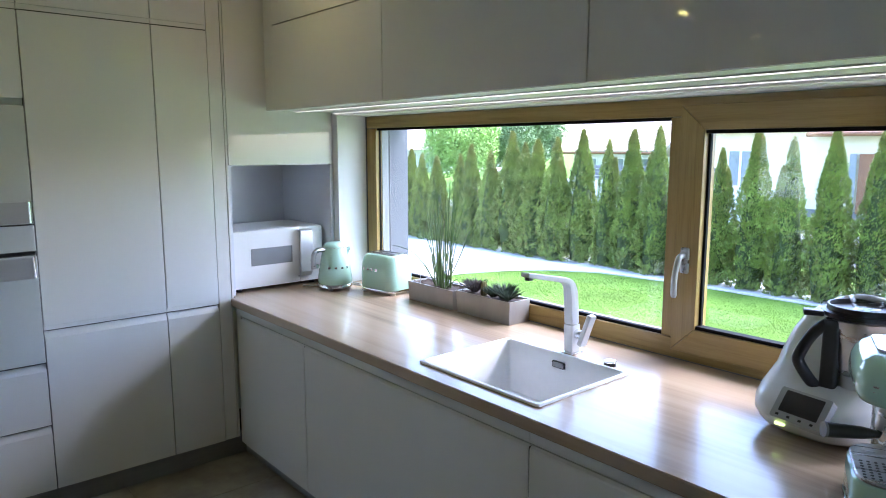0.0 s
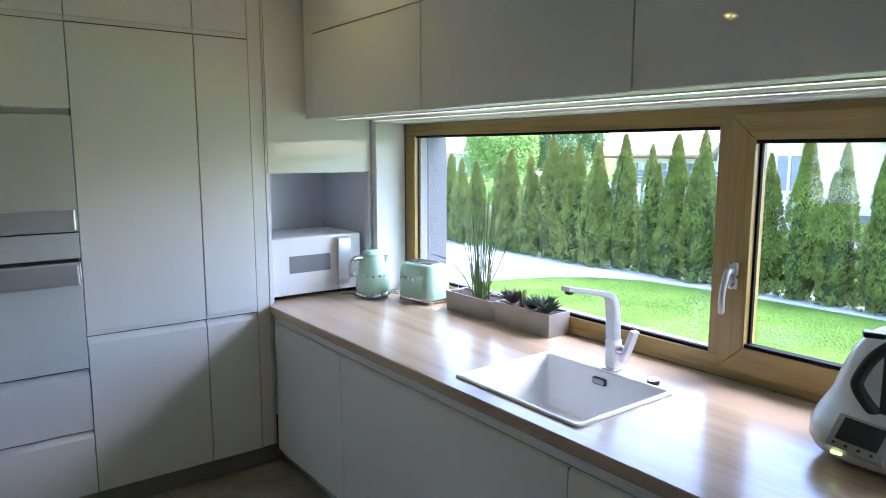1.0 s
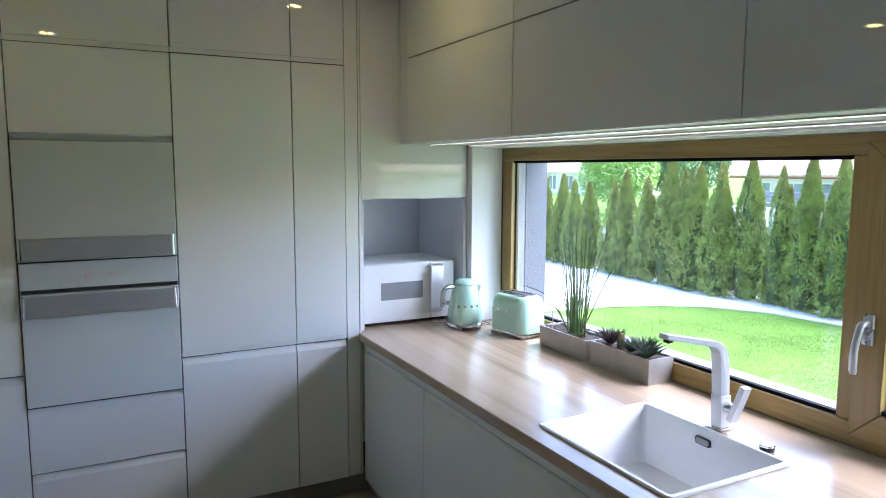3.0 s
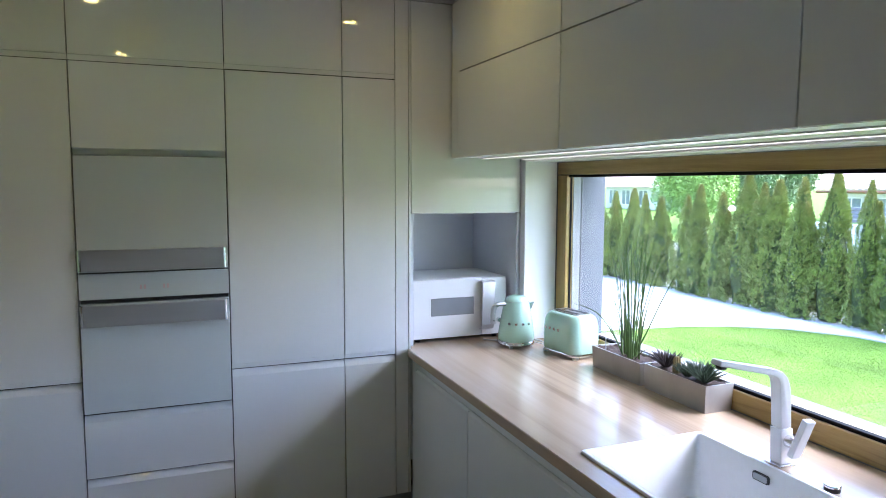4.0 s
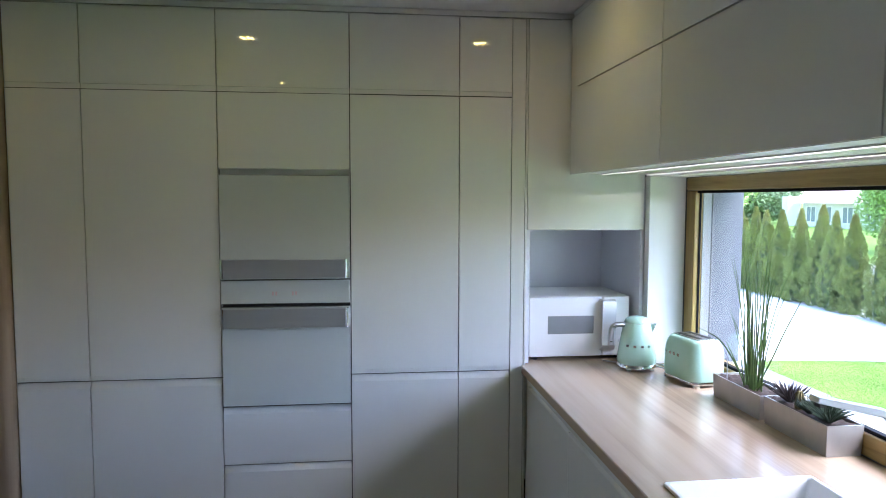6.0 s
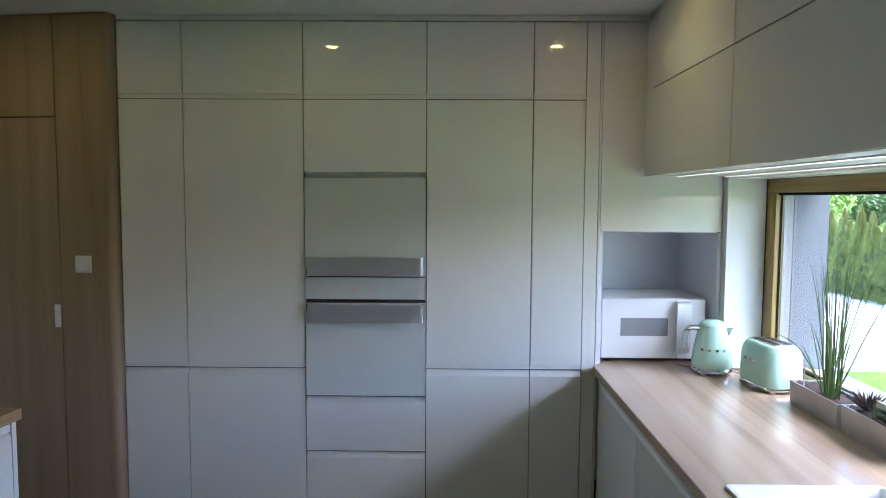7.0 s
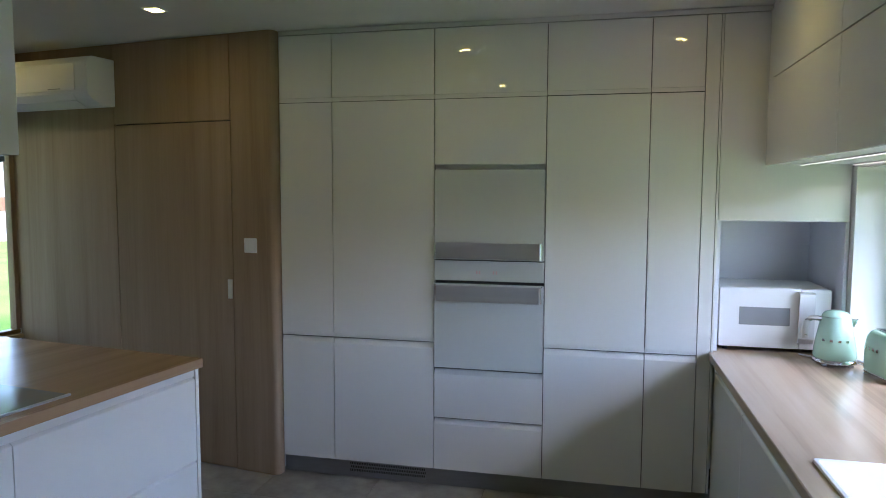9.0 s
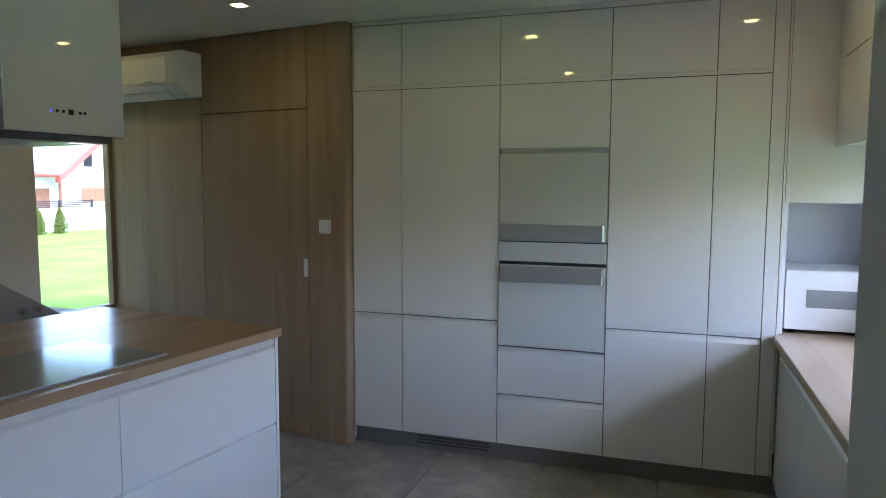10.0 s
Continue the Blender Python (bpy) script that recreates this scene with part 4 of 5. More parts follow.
part("jug_foot", lathe([(0.0, 0.095), (0.060, 0.10), (0.066, 0.128), (0.0, 0.128)], 0.065, 0.008), BLACK, jug)
part("jug_handle", tube(arc([(0.014, -0.044, 0.312), (-0.022, -0.068, 0.275), (-0.046, -0.084, 0.220), (-0.046, -0.084, 0.190), (-0.014, -0.062, 0.135), (0.020, -0.044, 0.112)]), 0.0115, 12, 1.3), BLACK, jug)
part("grip_back", prism(rounded(-0.006, 0.036, -0.066, -0.026, 0.01), 0.10, 0.314, "z"), BLACK, jug)
lid = part("lid", lathe([(0.0, 0.318), (0.088, 0.318), (0.098, 0.325), (0.098, 0.334), (0.086, 0.336), (0.084, 0.35), (0.079, 0.35), (0.076, 0.338), (0.0, 0.336)], 0.065, 0.008), BLACK, fp, "black jug lid")
part("lid_lip", turned(box(-0.118, -0.070, -0.018, 0.018, 0.319, 0.334, 0.005), pose(0.055, -0.022, 0, 0, 0, 25)), BLACK, lid)
part("measuring_cup", lathe([(0.0, 0.340), (0.030, 0.340), (0.042, 0.372), (0.040, 0.373), (0.028, 0.344), (0.0, 0.344)], 0.072, 0.0), CLEAR, lid, "clear plastic measuring cup")
part("locking_arm", tube(arc([(0.105, 0.11, 0.25), (0.128, 0.10, 0.315), (0.09, 0.095, 0.345), (0.03, 0.09, 0.352), (-0.04, 0.10, 0.325), (-0.075, 0.12, 0.27)]), 0.009, 10), WHITE_PLASTIC, fp)

# ---- espresso machine ----
es = thing("espresso_machine", "mint green retro espresso machine with a steel drip tray", "coffee machine", pose(0.225, -2.80, TOP, 0, 0, -66))
part("drip_base", prism(rounded(-0.075, 0.075, -0.165, 0.06, 0.06), 0.012, 0.090, "z", 0.006), MINT, es)
part("base_ring", prism(rounded(-0.077, 0.077, -0.167, 0.062, 0.062), 0.003, 0.0115, "z", 0.002), CHROME, es)
tray = part("drip_tray", prism(rounded(-0.070, 0.070, -0.160, 0.055, 0.056), 0.0905, 0.100, "z", 0.003), STEEL, es)
for i in range(-4, 5):
    for j in range(-6, 1):
        part("tray_hole", lathe([(0.0, 0.1012), (0.0034, 0.1012), (0.0034, 0.1003)], i * 0.0135, -0.055 + j * 0.0135, 8), DARK, tray)
part("column", prism(rounded(-0.018, 0.066, 0.07, 0.15, 0.028), 0.003, 0.30, "z", 0.006), STEEL, es)
bm = bmesh.new()
rows = []
for z, k in ((0.232, 0.74), (0.238, 0.88), (0.255, 0.98), (0.275, 1.0), (0.297, 0.96), (0.314, 0.86), (0.326, 0.70), (0.332, 0.5)):
    rows.append([bm.verts.new((x, y - 0.005, z)) for x, y in rounded(-0.078 * k, 0.078 * k, -0.13 * k, 0.15 * (0.6 + 0.4 * k), 0.074 * k, 8)])
for a, b in zip(rows, rows[1:]):
    for k in range(len(a)):
        j = (k + 1) % len(a)
        bm.faces.new((a[k], a[j], b[j], b[k]))
bm.faces.new(rows[0]), bm.faces.new(rows[-1])
bmesh.ops.recalc_face_normals(bm, faces=bm.faces)
hd = part("head", bm, MINT, es)
part("top_plate", prism(rounded(-0.04, 0.04, -0.05, 0.09, 0.02), 0.3325, 0.338, "z", 0.001), STEEL, es)
for k in range(4):
    a = radians(-128 + 22 * k)
    part("name_mark", turned(box(-0.006, 0.006, -0.002, 0.002, -0.007, 0.007, 0.001), Matrix.Translation((0.076 * math.cos(a), -0.057 + 0.077 * math.sin(a), 0.275)) @ pose(0, 0, 0, 0, 0, math.degrees(a) + 90)), CHROME, hd)
part("group_head", lathe([(0.0, 0.178), (0.036, 0.178), (0.038, 0.184), (0.036, 0.2), (0.036, 0.236), (0.0, 0.236)], 0.0, -0.055), STEEL, es)
pf = part("portafilter", lathe([(0.0, 0.140), (0.022, 0.142), (0.032, 0.158), (0.034, 0.1775), (0.0, 0.1775)], 0.0, -0.055), CHROME, es)
part("grip", tube([(-0.028, -0.065, 0.166), (-0.06, -0.075, 0.168), (-0.125, -0.098, 0.172)], [0.008, 0.013, 0.016], 14), BLACK, pf, "black portafilter handle")
part("grip_cap", tube([(-0.1252, -0.0981, 0.172), (-0.130, -0.0998, 0.1723)], 0.0165, 14), GREY_METAL, pf)

# ---- island with hob ----
ISL = pose(-2.215, -1.0, 0, 0, 0, -7.7)
DEP, LEN, IZ = 1.22, 2.6, 0.93
isl = thing("kitchen_island", "white kitchen island with handleless drawers", "island", ISL)
part("body", box(-DEP + 0.03, -0.05, -LEN + 0.02, -0.03, 0.10, IZ - 0.042), CARCASS, isl)
part("end_panel", box(-DEP + 0.02, -0.016, -0.029, -0.010, 0.0, IZ - 0.041, 0.001), LACQUER, isl)
part("plinth", box(-DEP + 0.08, -0.08, -LEN + 0.06, -0.05, 0.0, 0.10), PLINTH, isl)
part("drawer_rail", box(-0.0495, -0.038, -LEN + 0.02, -0.03, 0.10, IZ - 0.0415), CARCASS, isl)
for y1, y0 in ((-0.032, -0.855), (-0.859, -1.70), (-1.704, -2.58)):
    for z0, z1 in ((0.10, 0.485), (0.490, 0.850)):
        pts = [(-0.018, z0), (-0.018, z1 - 0.010), (-0.020, z1 - 0.007), (-0.030, z1), (-0.0375, z1), (-0.0375, z0)]
        part("drawer", prism(pts, y0, y1, "y"), LACQUER, isl, "handleless white drawer front")
part("top_rail", box(-0.0378, -0.0195, -LEN + 0.02, -0.032, 0.8545, IZ - 0.0415, 0.001), LACQUER, isl, "white rail under the worktop")
itop = thing("island_worktop", "thick oak worktop on the island", "worktop", ISL)
part("board", box(-DEP, -0.0165, -LEN, -0.0165, IZ - 0.04, IZ, 0.0008), OAK_ISLAND, itop)
part("front_edge", box(-0.016, 0.0, -LEN, 0.0, IZ - 0.0402, IZ + 0.0002, 0.0025), OAK_ISLAND, itop, "rounded oak front edge")
part("end_edge", box(-DEP, -0.0164, -0.016, 0.0, IZ - 0.0402, IZ + 0.0002, 0.0025), OAK_ISLAND, itop, "rounded oak end edge")
hob = thing("hob", "flat glass-ceramic hob in the island worktop", "hob", ISL @ pose(-0.302, -0.93, IZ))
part("plate", box(-0.26, 0.235, -0.32, 0.32, 0.0005, 0.006, 0.002), INDUCTION, hob)
part("trim", box(0.2355, 0.248, -0.322, 0.322, 0.0005, 0.0075, 0.001), GREY_PLASTIC, hob, "thin grey edge trim")

hood = thing("cooker_hood", "white box cooker hood hanging over the island", "cooker hood", ISL @ pose(-0.41, -0.912, 1.755))
HW, HD = 0.235, 0.25
bd = part("body", box(-HD - 0.10, HD, -0.205, HW, 0.0, CEIL - 1.757, 0.004), LACQUER, hood)
part("filter_frame", box(-HD + 0.02, HD - 0.03, -0.19, HW - 0.03, -0.022, -0.0005, 0.003), GREY_METAL, hood, "steel filter plate")
for k in range(2):
    part("filter", box(-HD + 0.05, HD - 0.05, -0.175 + 0.185 * k, -0.005 + 0.185 * k, -0.026, -0.0225, 0.002), HANDLE, hood)
part("lamp", box(HD - 0.07, HD - 0.045, 0.05, 0.15, -0.0275, -0.0265), LED, hood, "small hood lamp, lit")
for k, (y, s) in enumerate(((-0.048, 0.004), (-0.026, 0.005), (-0.004, 0.005), (0.024, 0.009), (0.058, 0.005), (0.076, 0.005))):
    part("button", box(HD + 0.0005, HD + 0.002, y - s, y + s, 0.075 - s, 0.075 + s, 0.0), BLUE_LED if k == 0 else SCREEN, hood, "blue indicator" if k == 0 else "")

# ---- air conditioner ----
ac = thing("air_conditioner", "white wall-mounted air conditioner on the oak wall", "air conditioner", SIDE @ pose(-1.546, -0.002, 2.290))
sec = [(0.0, -0.135), (-0.10, -0.140), (-0.175, -0.105), (-0.205, -0.07), (-0.205, 0.105), (-0.190, 0.135), (-0.16, 0.145), (0.0, 0.145)]
part("housing", prism(sec, -0.42, 0.42, "x", 0.006), WHITE_PLASTIC, ac)
part("front_cover", prism([(-0.2065, -0.06), (-0.213, -0.055), (-0.213, 0.10), (-0.2065, 0.105)], -0.40, 0.33, "x", 0.002), WHITE_PLASTIC, ac)
part("louvre", prism([(-0.105, -0.1455), (-0.180, -0.111), (-0.184, -0.114), (-0.108, -0.150)], -0.39, 0.31, "x"), WHITE_PLASTIC, ac)
part("louvre_gap", prism([(-0.181, -0.104), (-0.207, -0.072), (-0.2085, -0.074), (-0.183, -0.107)], -0.39, 0.31, "x"), WHITE_PLASTIC, ac)
for x in (-0.28, 0.12):
    part("mark", box(x, x + 0.10, -0.2142, -0.2135, -0.048, -0.043), GREY_PLASTIC, ac, "small grey marking")

# ---- console beyond the island ----
con = thing("console", "low grey console with two metal knobs below the window", "console", SIDE @ pose(LEFT + 0.14, -0.75, 0.0))
part("body", prism([(-0.85, 0.0), (0.19, 0.0), (0.19, 0.735), (0.084, 0.804), (-0.234, 1.006), (-0.60, 1.16), (-0.85, 1.16)], -0.13, 0.12, "x", 0.004), GREY_PLASTIC, con)
for y in (-0.128, -0.024):
    part("knob", turned(lathe([(0.0, 0.03), (0.018, 0.03), (0.022, 0.0), (0.0, 0.0)], seg=20), pose(0.12, y, 0.826, 0, 90, 0)), CHROME, con)


# ---- outside ----
def mesh_thing(name, verts, faces, material, parent=None, label="", smooth=False):
    me = bpy.data.meshes.new(name)
    me.from_pydata(verts, [], faces)
    me.materials.append(material)
    me.update()
    if smooth:
        me.shade_smooth()
    ob = new(name, me)
    if parent:
        ob.parent = parent
    return tagged(ob, label)


solid("ground", box(-400, 400, -400, 400, GROUND - 0.5, GROUND), LAWN, "mown green lawn")
edge = [(1.1, 3.85), (3.9, 3.85), (4.9, 3.70), (5.5, 3.48), (6.02, 3.1), (6.40, 2.5), (6.53, 1.6), (6.56, 0.0), (6.58, -12.0), (6.62, -12.0), (6.62, 3.0), (6.66, 13.0), (1.1, 13.0)]
solid("pavement", prism(edge, GROUND + 0.004, GROUND + 0.02, "z"), PAVING, "pale paving bending round the lawn")
solid("gravel_strip", prism([(6.622, -12.0), (7.6, -12.0), (7.6, 13.0), (6.662, 13.0), (6.622, 3.0)], GROUND + 0.002, GROUND + 0.012, "z"), GRAVEL, "white gravel strip under the hedge")
solid("street", box(9.5, 13.5, -60, 80, GROUND + 0.003, GROUND + 0.02), ASPHALT, "grey street beyond the hedge")


def scatter_grass(name, n, region, keep, seed):
    g = np.random.default_rng(seed)
    x = g.uniform(region[0], region[1], n)
    y = g.uniform(region[2], region[3], n)
    ok = keep(x, y)
    x, y = x[ok], y[ok]
    n = len(x)
    a = g.uniform(0, 2 * np.pi, n)
    h = g.uniform(0.006, 0.015, n)
    w = g.uniform(0.0015, 0.0030, n)
    lx, ly = g.normal(0, 0.014, n), g.normal(0, 0.014, n)
    v = np.empty((n, 3, 3))
    v[:, 0] = np.stack([x - w * np.cos(a), y - w * np.sin(a), np.full(n, GROUND)], 1)
    v[:, 1] = np.stack([x + w * np.cos(a), y + w * np.sin(a), np.full(n, GROUND)], 1)
    v[:, 2] = np.stack([x + lx, y + ly, GROUND + h], 1)
    ob = mesh_thing(name, v.reshape(-1, 3).tolist(), np.arange(3 * n).reshape(-1, 3).tolist(), BLADE)
    return tagged(ob, "short mown grass blades of the lawn", "grass", "", "stuff")


def on_lawn(x, y):
    lim = np.interp(x, [1.1, 3.9, 4.9, 5.5, 6.02, 6.40, 6.53], [3.85, 3.85, 3.70, 3.48, 3.1, 2.5, 1.6])
    return (y < lim) & (x < 6.54)


scatter_grass("lawn_grass", 320000, (1.2, 6.56, -2.5, 3.9), on_lawn, 4)


def thuja_mesh(seed, h=2.0, n=15000, m=480):
    """Sprays of a column-shaped conifer: small upright fans of scale leaves, gathered in feathery clumps."""
    g = np.random.default_rng(seed)
    cu, ca = g.uniform(0, 1, m) ** 0.9, g.uniform(0, 2 * np.pi, m)
    pick = g.integers(0, m, n)
    spread = g.normal(0, 1, (n, 2))
    u = np.clip(cu[pick] + 0.019 * spread[:, 0] - 0.012, 0, 1)
    z = 0.02 + u * (h - 0.02)
    prof = np.interp(u, [0, 0.06, 0.25, 0.55, 0.8, 0.93, 1.0], [0.240, 0.275, 0.258, 0.172, 0.088, 0.040, 0.008])
    ang = ca[pick] + spread[:, 1] * 0.030 / np.maximum(prof, 0.04)
    lump = 1 + 0.14 * np.sin(3 * ang + 5 * u + seed) + 0.08 * np.sin(17 * u + seed)
    near = np.exp(-0.5 * (spread ** 2).sum(1))
    r = prof * lump * (0.84 + 0.20 * near * g.uniform(0.5, 1.15, m)[pick]) * g.uniform(0.93, 1.05, n)
    c = np.stack([r * np.cos(ang), r * np.sin(ang), z], 1)
    if seed % 2:                             # a second, shorter leader beside the first
        twin = g.uniform(0, 1, n) < 0.38
        c[twin] = c[twin] * np.array([0.72, 0.72, 0.88 - 0.02 * seed]) + np.array([0.10, 0.03, 0.0]) * np.minimum(1, z[twin, None] / 0.8)
    out = np.stack([np.cos(ang), np.sin(ang), np.zeros(n)], 1)
    tw = g.uniform(-1.2, 1.2, n)
    side = np.stack([-np.sin(ang) * np.cos(tw) + np.cos(ang) * np.sin(tw), np.cos(ang) * np.cos(tw) + np.sin(ang) * np.sin(tw), g.uniform(-0.3, 0.3, n)], 1)
    up = out * g.uniform(0.25, 0.75, (n, 1)) + np.array([0, 0, 1.0]) * g.uniform(0.5, 1.0, (n, 1)) + g.normal(0, 0.18, (n, 3))
    up /= np.linalg.norm(up, axis=1)[:, None]
    s = g.uniform(0.022, 0.044, n)[:, None] * (1 - 0.3 * u[:, None])
    verts, faces = [], []
    fan = [(-0.05, 0.0, -0.26, 0.9), (0.04, 0.05, 0.20, 1.25)]
    for a0, b0, a1, b1 in fan:
        w = 0.13
        p0 = c + side * s * (a0 - w) + up * s * b0
        p1 = c + side * s * (a0 + w) + up * s * b0
        mid = c + side * s * (a1 + 1.5 * w) + up * s * (b1 * 0.62)
        p2 = c + side * s * a1 + up * s * b1
        base = len(verts)
        verts.extend(np.stack([p0, p1, mid, p2], 1).reshape(-1, 3).tolist())
        faces.extend((np.arange(n)[:, None] * 4 + np.arange(4) + base).tolist())
    me = bpy.data.meshes.new("spray")
    me.from_pydata(verts, [], faces)
    me.materials.append(THUJA)
    me.materials.append(THUJA_TIP)
    young = np.tile(u + g.normal(0, 0.09, n) > 0.93, len(fan)) | np.tile(g.uniform(0, 1, n) < 0.07, len(fan))
    me.polygons.foreach_set("material_index", young.astype(np.int32))
    return me


# Dark solid added behind the sprays to stand in for the shade between them.
def shade_core_mesh(seed):
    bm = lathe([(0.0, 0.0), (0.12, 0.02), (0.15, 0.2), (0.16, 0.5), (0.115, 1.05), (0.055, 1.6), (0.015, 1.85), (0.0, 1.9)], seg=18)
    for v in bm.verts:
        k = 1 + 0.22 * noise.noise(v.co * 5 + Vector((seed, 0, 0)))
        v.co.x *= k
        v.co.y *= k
    return mesh_of("core", bm, THUJA_INNER_SHADE)


SPRAYS = [thuja_mesh(s) for s in (1, 2, 3, 4)]
SHADE_CORES = [shade_core_mesh(s) for s in (1, 2, 3, 4)]
TRUNK = mesh_of("trunk", lathe([(0.0, 0.0), (0.035, 0.0), (0.03, 0.12), (0.0, 0.12)], seg=10), BARK)
HEDGE = [(-2.6, 1.8), (-2.1, 1.75), (-1.63, 1.7), (-1.15, 1.8), (-0.69, 1.75), (-0.25, 1.82), (0.20, 1.70), (0.63, 1.80), (1.08, 1.57), (1.52, 1.72), (1.96, 1.87), (2.40, 1.82), (2.83, 1.69),
         (3.30, 1.84), (3.73, 1.74), (4.13, 1.70), (4.40, 1.66), (4.76, 1.84), (5.21, 1.53), (5.69, 1.63), (6.08, 1.46), (6.66, 1.42), (7.08, 1.47), (7.50, 1.55), (7.97, 1.49), (8.57, 1.46), (9.1, 1.45), (9.5, 1.5), (10.0, 1.5), (10.5, 1.45), (11.0, 1.5)]
rng = random.Random(11)
for k, (y, tip) in enumerate(HEDGE):
    s, wide = (tip - GROUND) / 2.0, 1.30 if y > 3.5 else 1.12
    tree = thing("thuja_tree", "slim green column-shaped conifer in a hedge row", "conifer", pose(6.92 + rng.uniform(-0.05, 0.05), y, GROUND + 0.01, 0, 0, rng.uniform(0, 360)) @ Matrix.Diagonal((s * wide * rng.uniform(0.92, 1.08), s * wide * rng.uniform(0.92, 1.08), s, 1)), "hedge conifers")
    for name, me in (("trunk", TRUNK), ("core", SHADE_CORES[k % 4]), ("foliage", SPRAYS[k % 4])):
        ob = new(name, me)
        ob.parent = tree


def leafy_tree(x, y, h, r, seed, material, label, n=2600):
    g = np.random.default_rng(seed)
    t = thing("tree", label, "tree", pose(x, y, GROUND))
    part("trunk", tube(arc([(0, 0, 0), (0.1, 0.05, h * 0.3), (0.0, 0.1, h * 0.7)]), [0.16, 0.155, 0.15, 0.145, 0.14, 0.13, 0.12, 0.11, 0.10, 0.09, 0.08, 0.07, 0.05], 8), BARK, t)
    clumps = []
    for k in range(13):
        a, e = g.uniform(0, 6.28), g.uniform(-0.95, 1.0)
        p = np.array([r * 0.62 * math.cos(a) * math.cos(e), r * 0.62 * math.sin(a) * math.cos(e), h * 0.62 + h * 0.33 * math.sin(e)])
        clumps.append((p, r * g.uniform(0.35, 0.6)))
        part("limb", tube([(0, 0.05, h * 0.35), tuple(p * np.array([0.5, 0.5, 0.8])), tuple(p)], [0.06, 0.04, 0.015], 6), BARK, t)
    idx = g.integers(0, len(clumps), n)
    d = g.normal(0, 1, (n, 3))
    d /= np.linalg.norm(d, axis=1)[:, None]
    c = np.array([clumps[i][0] for i in idx]) + d * np.array([clumps[i][1] for i in idx])[:, None] * (g.uniform(0.3, 1.0, n) ** 0.5)[:, None]
    a, b = g.normal(0, 1, (n, 3)), g.normal(0, 1, (n, 3))
    a /= np.linalg.norm(a, axis=1)[:, None]
    b = np.cross(a, b)
    b /= np.linalg.norm(b, axis=1)[:, None]
    s = g.uniform(0.035, 0.075, n)[:, None] * r / 1.6
    v = np.stack([c - a * s, c + b * s * 0.6, c + a * s, c - b * s * 0.6], 1)
    mesh_thing("crown", v.reshape(-1, 3).tolist(), np.arange(4 * n).reshape(-1, 4).tolist(), material, t)


leafy_tree(17.5, 17.8, 3.6, 1.6, 21, LEAF, "leafy light green tree beyond the hedge", 28000)
leafy_tree(22.0, 19.6, 3.9, 1.5, 22, LEAF_DARK, "leafy dark green tree beyond the hedge", 26000)
leafy_tree(24.0, 20.6, 4.4, 1.7, 23, LEAF_DARK, "leafy green tree farther off", 26000)
leafy_tree(33.0, 28.4, 5.6, 2.4, 24, LEAF_DARK, "tall leafy tree in the distance", 26000)
leafy_tree(31.0, 47.5, 4.0, 3.4, 25, LEAF_DARK, "leafy green tree farther off", 24000)
leafy_tree(40.0, 36.5, 6.5, 3.0, 26, LEAF_DARK, "tall leafy tree in the distance", 24000)

leafy_tree(17.0, 36.0, 4.2, 3.0, 27, LEAF_DARK, "leafy green tree at the end of the hedge", 14000)
leafy_tree(22.0, 41.0, 4.6, 3.2, 28, LEAF, "leafy light green tree farther off", 14000)
leafy_tree(13.5, 40.0, 4.4, 3.2, 29, LEAF_DARK, "leafy green tree at the end of the hedge", 14000)


def roof_rows(parent, x0, x1, y0, y1, z0, z1, tiles=ROOF):
    """A slope of roof tiles in rolled rows rising from x0 (eave) to x1 (ridge)."""
    n, m = 12, max(8, int((y1 - y0) / 0.32))
    bm = bmesh.new()
    for i in range(n):
        xa, xb = x0 + (x1 - x0) * i / n, x0 + (x1 - x0) * (i + 1) / n
        za, zb = z0 + (z1 - z0) * i / n, z0 + (z1 - z0) * (i + 1) / n
        prev = None
        for j in range(m * 4 + 1):
            y = y0 + (y1 - y0) * j / (m * 4)
            w = (0.0, 0.022, 0.05, 0.022)[j % 4]
            cur = (bm.verts.new((xa, y, za + w + 0.05)), bm.verts.new((xb, y, zb + w)))
            if prev:
                bm.faces.new((prev[0], cur[0], cur[1], prev[1]))
            prev = cur
    return part("roof", bm, tiles, parent, "roof tiles in rolled rows")


def house_window(parent, x, y0, y1, z0, z1):
    wd = part("window", box(x - 0.03, x, y0, y1, z0, z1, 0.01), FAR_GLASS, parent)
    for a in ((y0 - 0.06, y0, z0 - 0.06, z1 + 0.06), (y1, y1 + 0.06, z0 - 0.06, z1 + 0.06), (y0, y1, z1, z1 + 0.06), (y0, y1, z0 - 0.06, z0), ((y0 + y1) / 2 - 0.03, (y0 + y1) / 2 + 0.03, z0, z1)):
        part("frame", box(x - 0.06, x - 0.031, *a), WHITE_PLASTIC, wd)


ha = thing("house", "cream bungalow with a red tiled roof behind the hedge", "house", Matrix(), "houses")
part("wall", box(17.0, 25.0, -12.0, 6.55, GROUND - 0.3, 2.1), CREAM, ha)
part("plinth", box(16.95, 17.0, -12.0, 6.55, GROUND, 0.05), GREY_METAL, ha)
roof_rows(ha, 16.5, 21.0, -12.3, 3.9, 1.93, 4.6)
roof_rows(ha, 16.6, 21.0, 3.9, 6.9, 2.07, 4.7)
part("gutter", tube([(16.46, -12.3, 1.92), (16.46, 3.9, 1.92)], 0.06, 8), BROWN, ha)
part("gutter", tube([(16.56, 3.9, 2.06), (16.56, 6.9, 2.06)], 0.06, 8), BROWN, ha)
house_window(ha, 17.0, 5.45, 6.1, 0.45, 1.50)
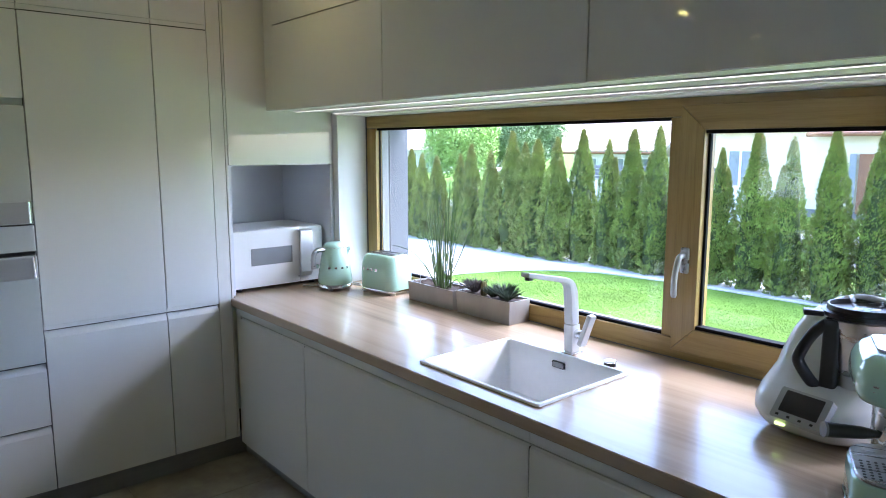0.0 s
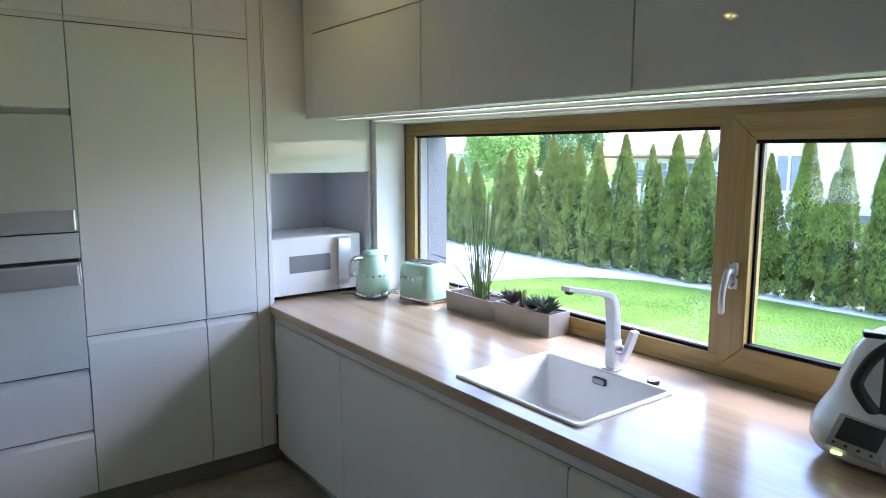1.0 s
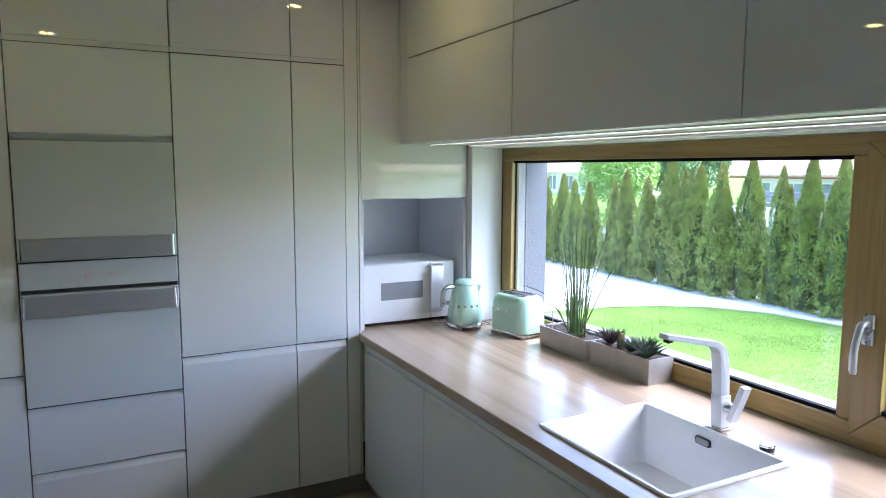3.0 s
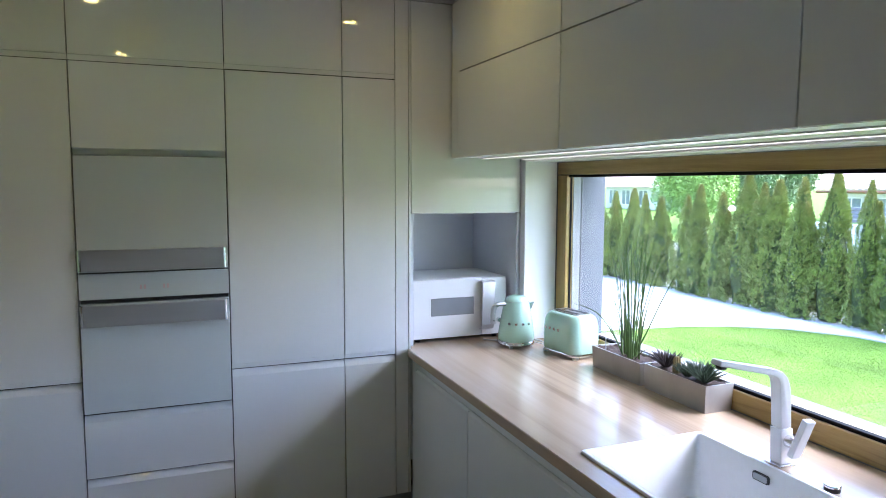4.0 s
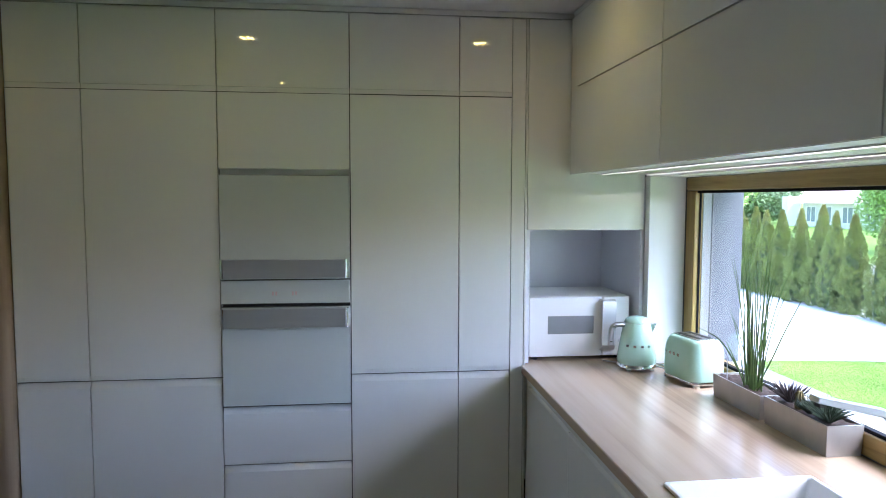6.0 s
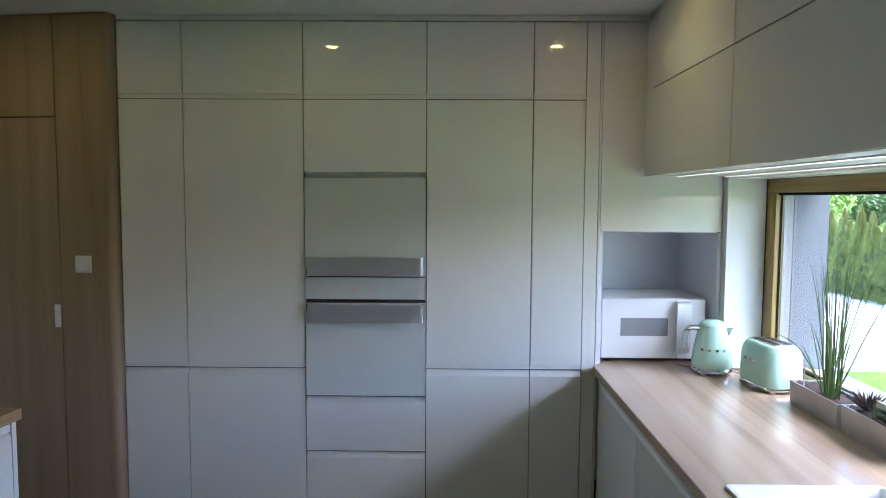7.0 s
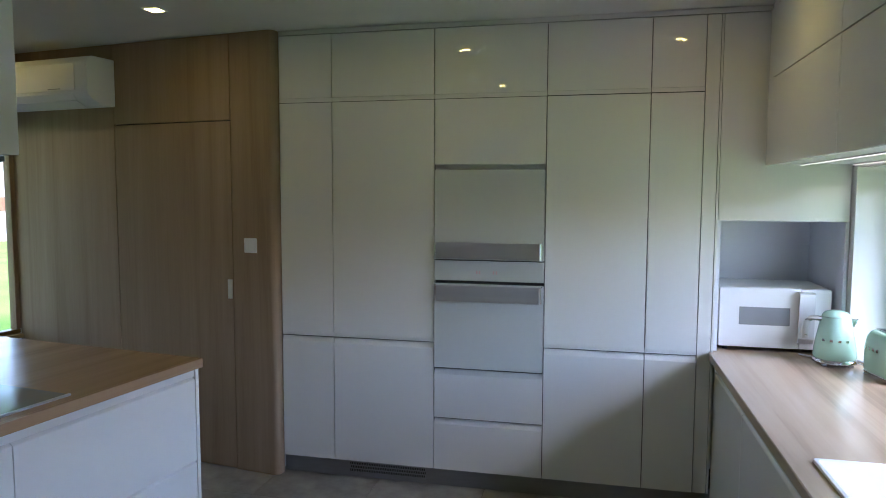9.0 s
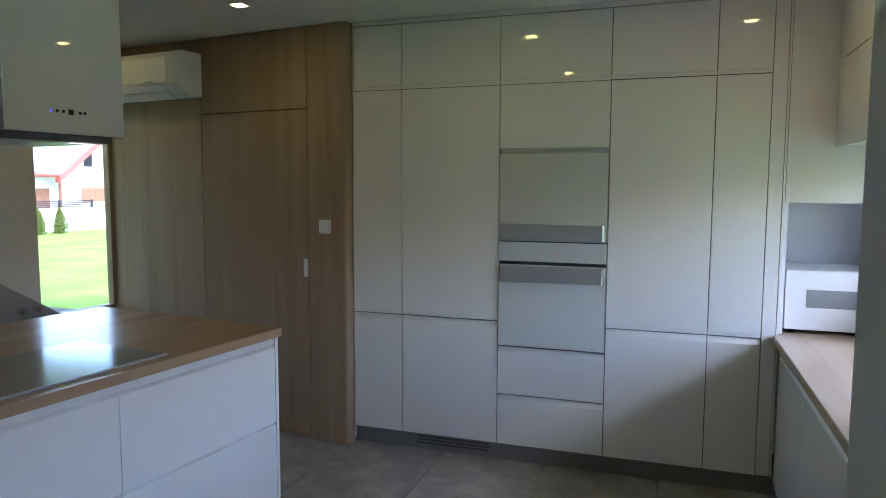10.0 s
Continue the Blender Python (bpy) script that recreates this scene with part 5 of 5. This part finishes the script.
house_window(ha, 17.0, -1.5, 0.0, 0.5, 1.5)
dd = part("door", box(16.93, 17.0, 2.3, 2.85, 0.0, 1.45, 0.01), BROWN, ha, "brown front door")
part("door_pane", box(16.92, 16.93, 2.9, 3.05, 0.0, 1.45), FAR_GLASS, ha)

hb = thing("house", "white house with a pale red roof and brown eaves farther off", "house", Matrix(), "houses")
part("wall", box(30.0, 38.0, 9.5, 22.0, GROUND - 0.3, 1.6), HOUSE_WHITE, hb)
roof_rows(hb, 29.4, 34.0, 9.2, 22.5, 1.38, 5.2, ROOF_PALE)
part("gutter", tube([(29.35, 9.2, 1.32), (29.35, 22.4, 1.32)], 0.07, 8), BROWN, hb)
gx = 28.6
part("gable", prism([(10.7, GROUND), (14.9, GROUND), (14.9, 1.5), (12.8, 3.9), (10.7, 1.5)], gx, 31.0, "x"), HOUSE_WHITE, hb)
for ya, yb in ((15.25, 12.8), (10.35, 12.8)):
    part("gable_roof", prism([(ya, 1.15), (ya, 1.30), (yb, 4.12), (yb, 3.95)], gx - 0.4, 31.0, "x"), ROOF_PALE, hb)
house_window(hb, gx, 12.2, 13.4, 1.7, 2.9)
house_window(hb, gx, 11.4, 14.1, -0.05, 1.0)
house_window(hb, 30.0, 16.4, 17.6, 0.1, 1.0)
house_window(hb, 30.0, 18.6, 19.6, 0.1, 1.0)
house_window(hb, 30.0, 20.4, 21.4, 0.1, 1.0)
hc = thing("house", "pale house with a red roof in the distance", "house", Matrix(), "houses")
part("wall", box(30.0, 37.0, 33.5, 41.6, GROUND - 0.3, 1.55), HOUSE_WHITE, hc)
part("end_wall", box(29.2, 30.2, 42.1, 42.8, GROUND, 1.95), HOUSE_WHITE, hc)
roof_rows(hc, 29.4, 33.5, 33.0, 42.0, 1.4, 4.3, ROOF_PALE)
for y in (34.6, 36.6, 38.6, 40.2):
    house_window(hc, 30.0, y, y + 0.9, 0.2, 1.2)
gw = thing("garden_wall", "low white garden wall with grey fence boards along the street", "wall", Matrix())
part("wall", box(13.9, 14.1, 3.0, 9.6, GROUND, 0.72), HOUSE_WHITE, gw)
for k in range(4):
    part("board", box(13.97, 14.03, 4.6, 8.7, 0.76 + 0.095 * k, 0.84 + 0.095 * k, 0.01), GREY_METAL, gw)
for k in range(3):
    part("post", box(13.94, 14.06, 4.6 + 2.0 * k, 4.7 + 2.0 * k, 0.72, 1.15, 0.01), GREY_METAL, gw)

# garden and house beyond the corner window
hl = thing("house", "white gabled house with a red verge across the lawn", "house", Matrix.Translation((0, -0.18, 0)), "houses")
HX = -24.0
part("wall", box(HX - 8, HX, 9.0, 17.5, GROUND - 0.3, 2.05), HOUSE_WHITE, hl)
part("gable", prism([(17.5, GROUND), (25.7, GROUND), (25.7, 2.0), (21.6, 5.1), (17.5, 2.0)], HX - 8, HX + 0.3, "x"), HOUSE_WHITE, hl)
for ya, yb in ((17.15, 21.6), (26.05, 21.6)):
    part("verge", prism([(ya, 1.68), (ya, 1.93), (yb, 5.32), (yb, 5.05)], HX + 0.5, HX + 0.75, "x"), ROOF_RED, hl, "red roof edge")
    part("roof", prism([(ya, 1.70), (ya, 1.90), (yb, 5.28), (yb, 5.06)], HX - 8, HX + 0.499, "x"), HOUSE_WHITE, hl, "pale roof slope")
# White render colour carries the sunlit look of this slope.
part("roof", prism([(HX + 0.6, 2.0), (HX + 0.6, 2.12), (HX - 4, 5.0), (HX - 4, 4.85)], 8.6, 17.2, "y"), HOUSE_WHITE, hl, "roof slope with its sunlit paleness put into the colour")
part("gutter", tube([(HX + 0.65, 8.6, 1.98), (HX + 0.65, 17.3, 1.98)], 0.09, 8), ROOF_RED, hl)
part("downpipe", tube([(HX + 0.4, 17.45, 1.98), (HX + 0.4, 17.45, 0.0)], 0.06, 8), BROWN, hl)
part("door", box(HX, HX + 0.05, 16.5, 17.25, 0.0, 1.45), BROWN, hl)
part("shutter", box(HX + 0.3, HX + 0.36, 18.55, 20.6, 0.9, 1.48, 0.01), BROWN, hl, "orange brown window shutter")
part("window", box(HX + 0.3, HX + 0.34, 18.75, 19.15, 2.35, 3.0), RAIL, hl, "dark gable window")
yard = thing("garden_wall", "low white garden wall with a dark rail across the lawn", "wall", Matrix())
part("wall", box(-22.3, -22.1, 5.0, 30.0, GROUND - 0.1, 0.72), HOUSE_WHITE, yard)
for k in range(4):
    part("rail", box(-22.22, -22.18, 5.0, 17.4, 0.755 + 0.07 * k, 0.795 + 0.07 * k), RAIL, yard)
for k in range(9):
    part("post", box(-22.24, -22.16, 5.4 + 1.5 * k, 5.46 + 1.5 * k, 0.72, 1.02), RAIL, yard)
for k, y in enumerate((14.2, 15.1, 12.6)):
    s = 0.5
    tree = thing("thuja_tree", "small round-bottomed conifer by the white garden wall", "conifer", pose(-21.3, y, GROUND, 0, 0, 90 * k) @ Matrix.Diagonal((s * 1.9, s * 1.9, s * 0.95, 1)), "hedge conifers")
    for name, me in (("trunk", TRUNK), ("core", SHADE_CORES[k]), ("foliage", SPRAYS[k])):
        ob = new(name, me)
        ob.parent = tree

# ---- floor tiles ----
TS = 0.61
tile = mesh_of("tile", box(0.0015, TS - 0.0015, 0.0015, TS - 0.0015, -0.006, 0.0, 0.0012, 1), TILE)
for i in range(12):
    for j in range(12):
        x, y = -1.77 - TS * 8 + TS * (i + 1), -0.30 - TS * 9 + TS * (j - 1)
        if y > 0.1 or x > 0.2:
            continue
        ob = new("tile", tile)
        ob.location = (x, y, 0)
        ob.parent = floor
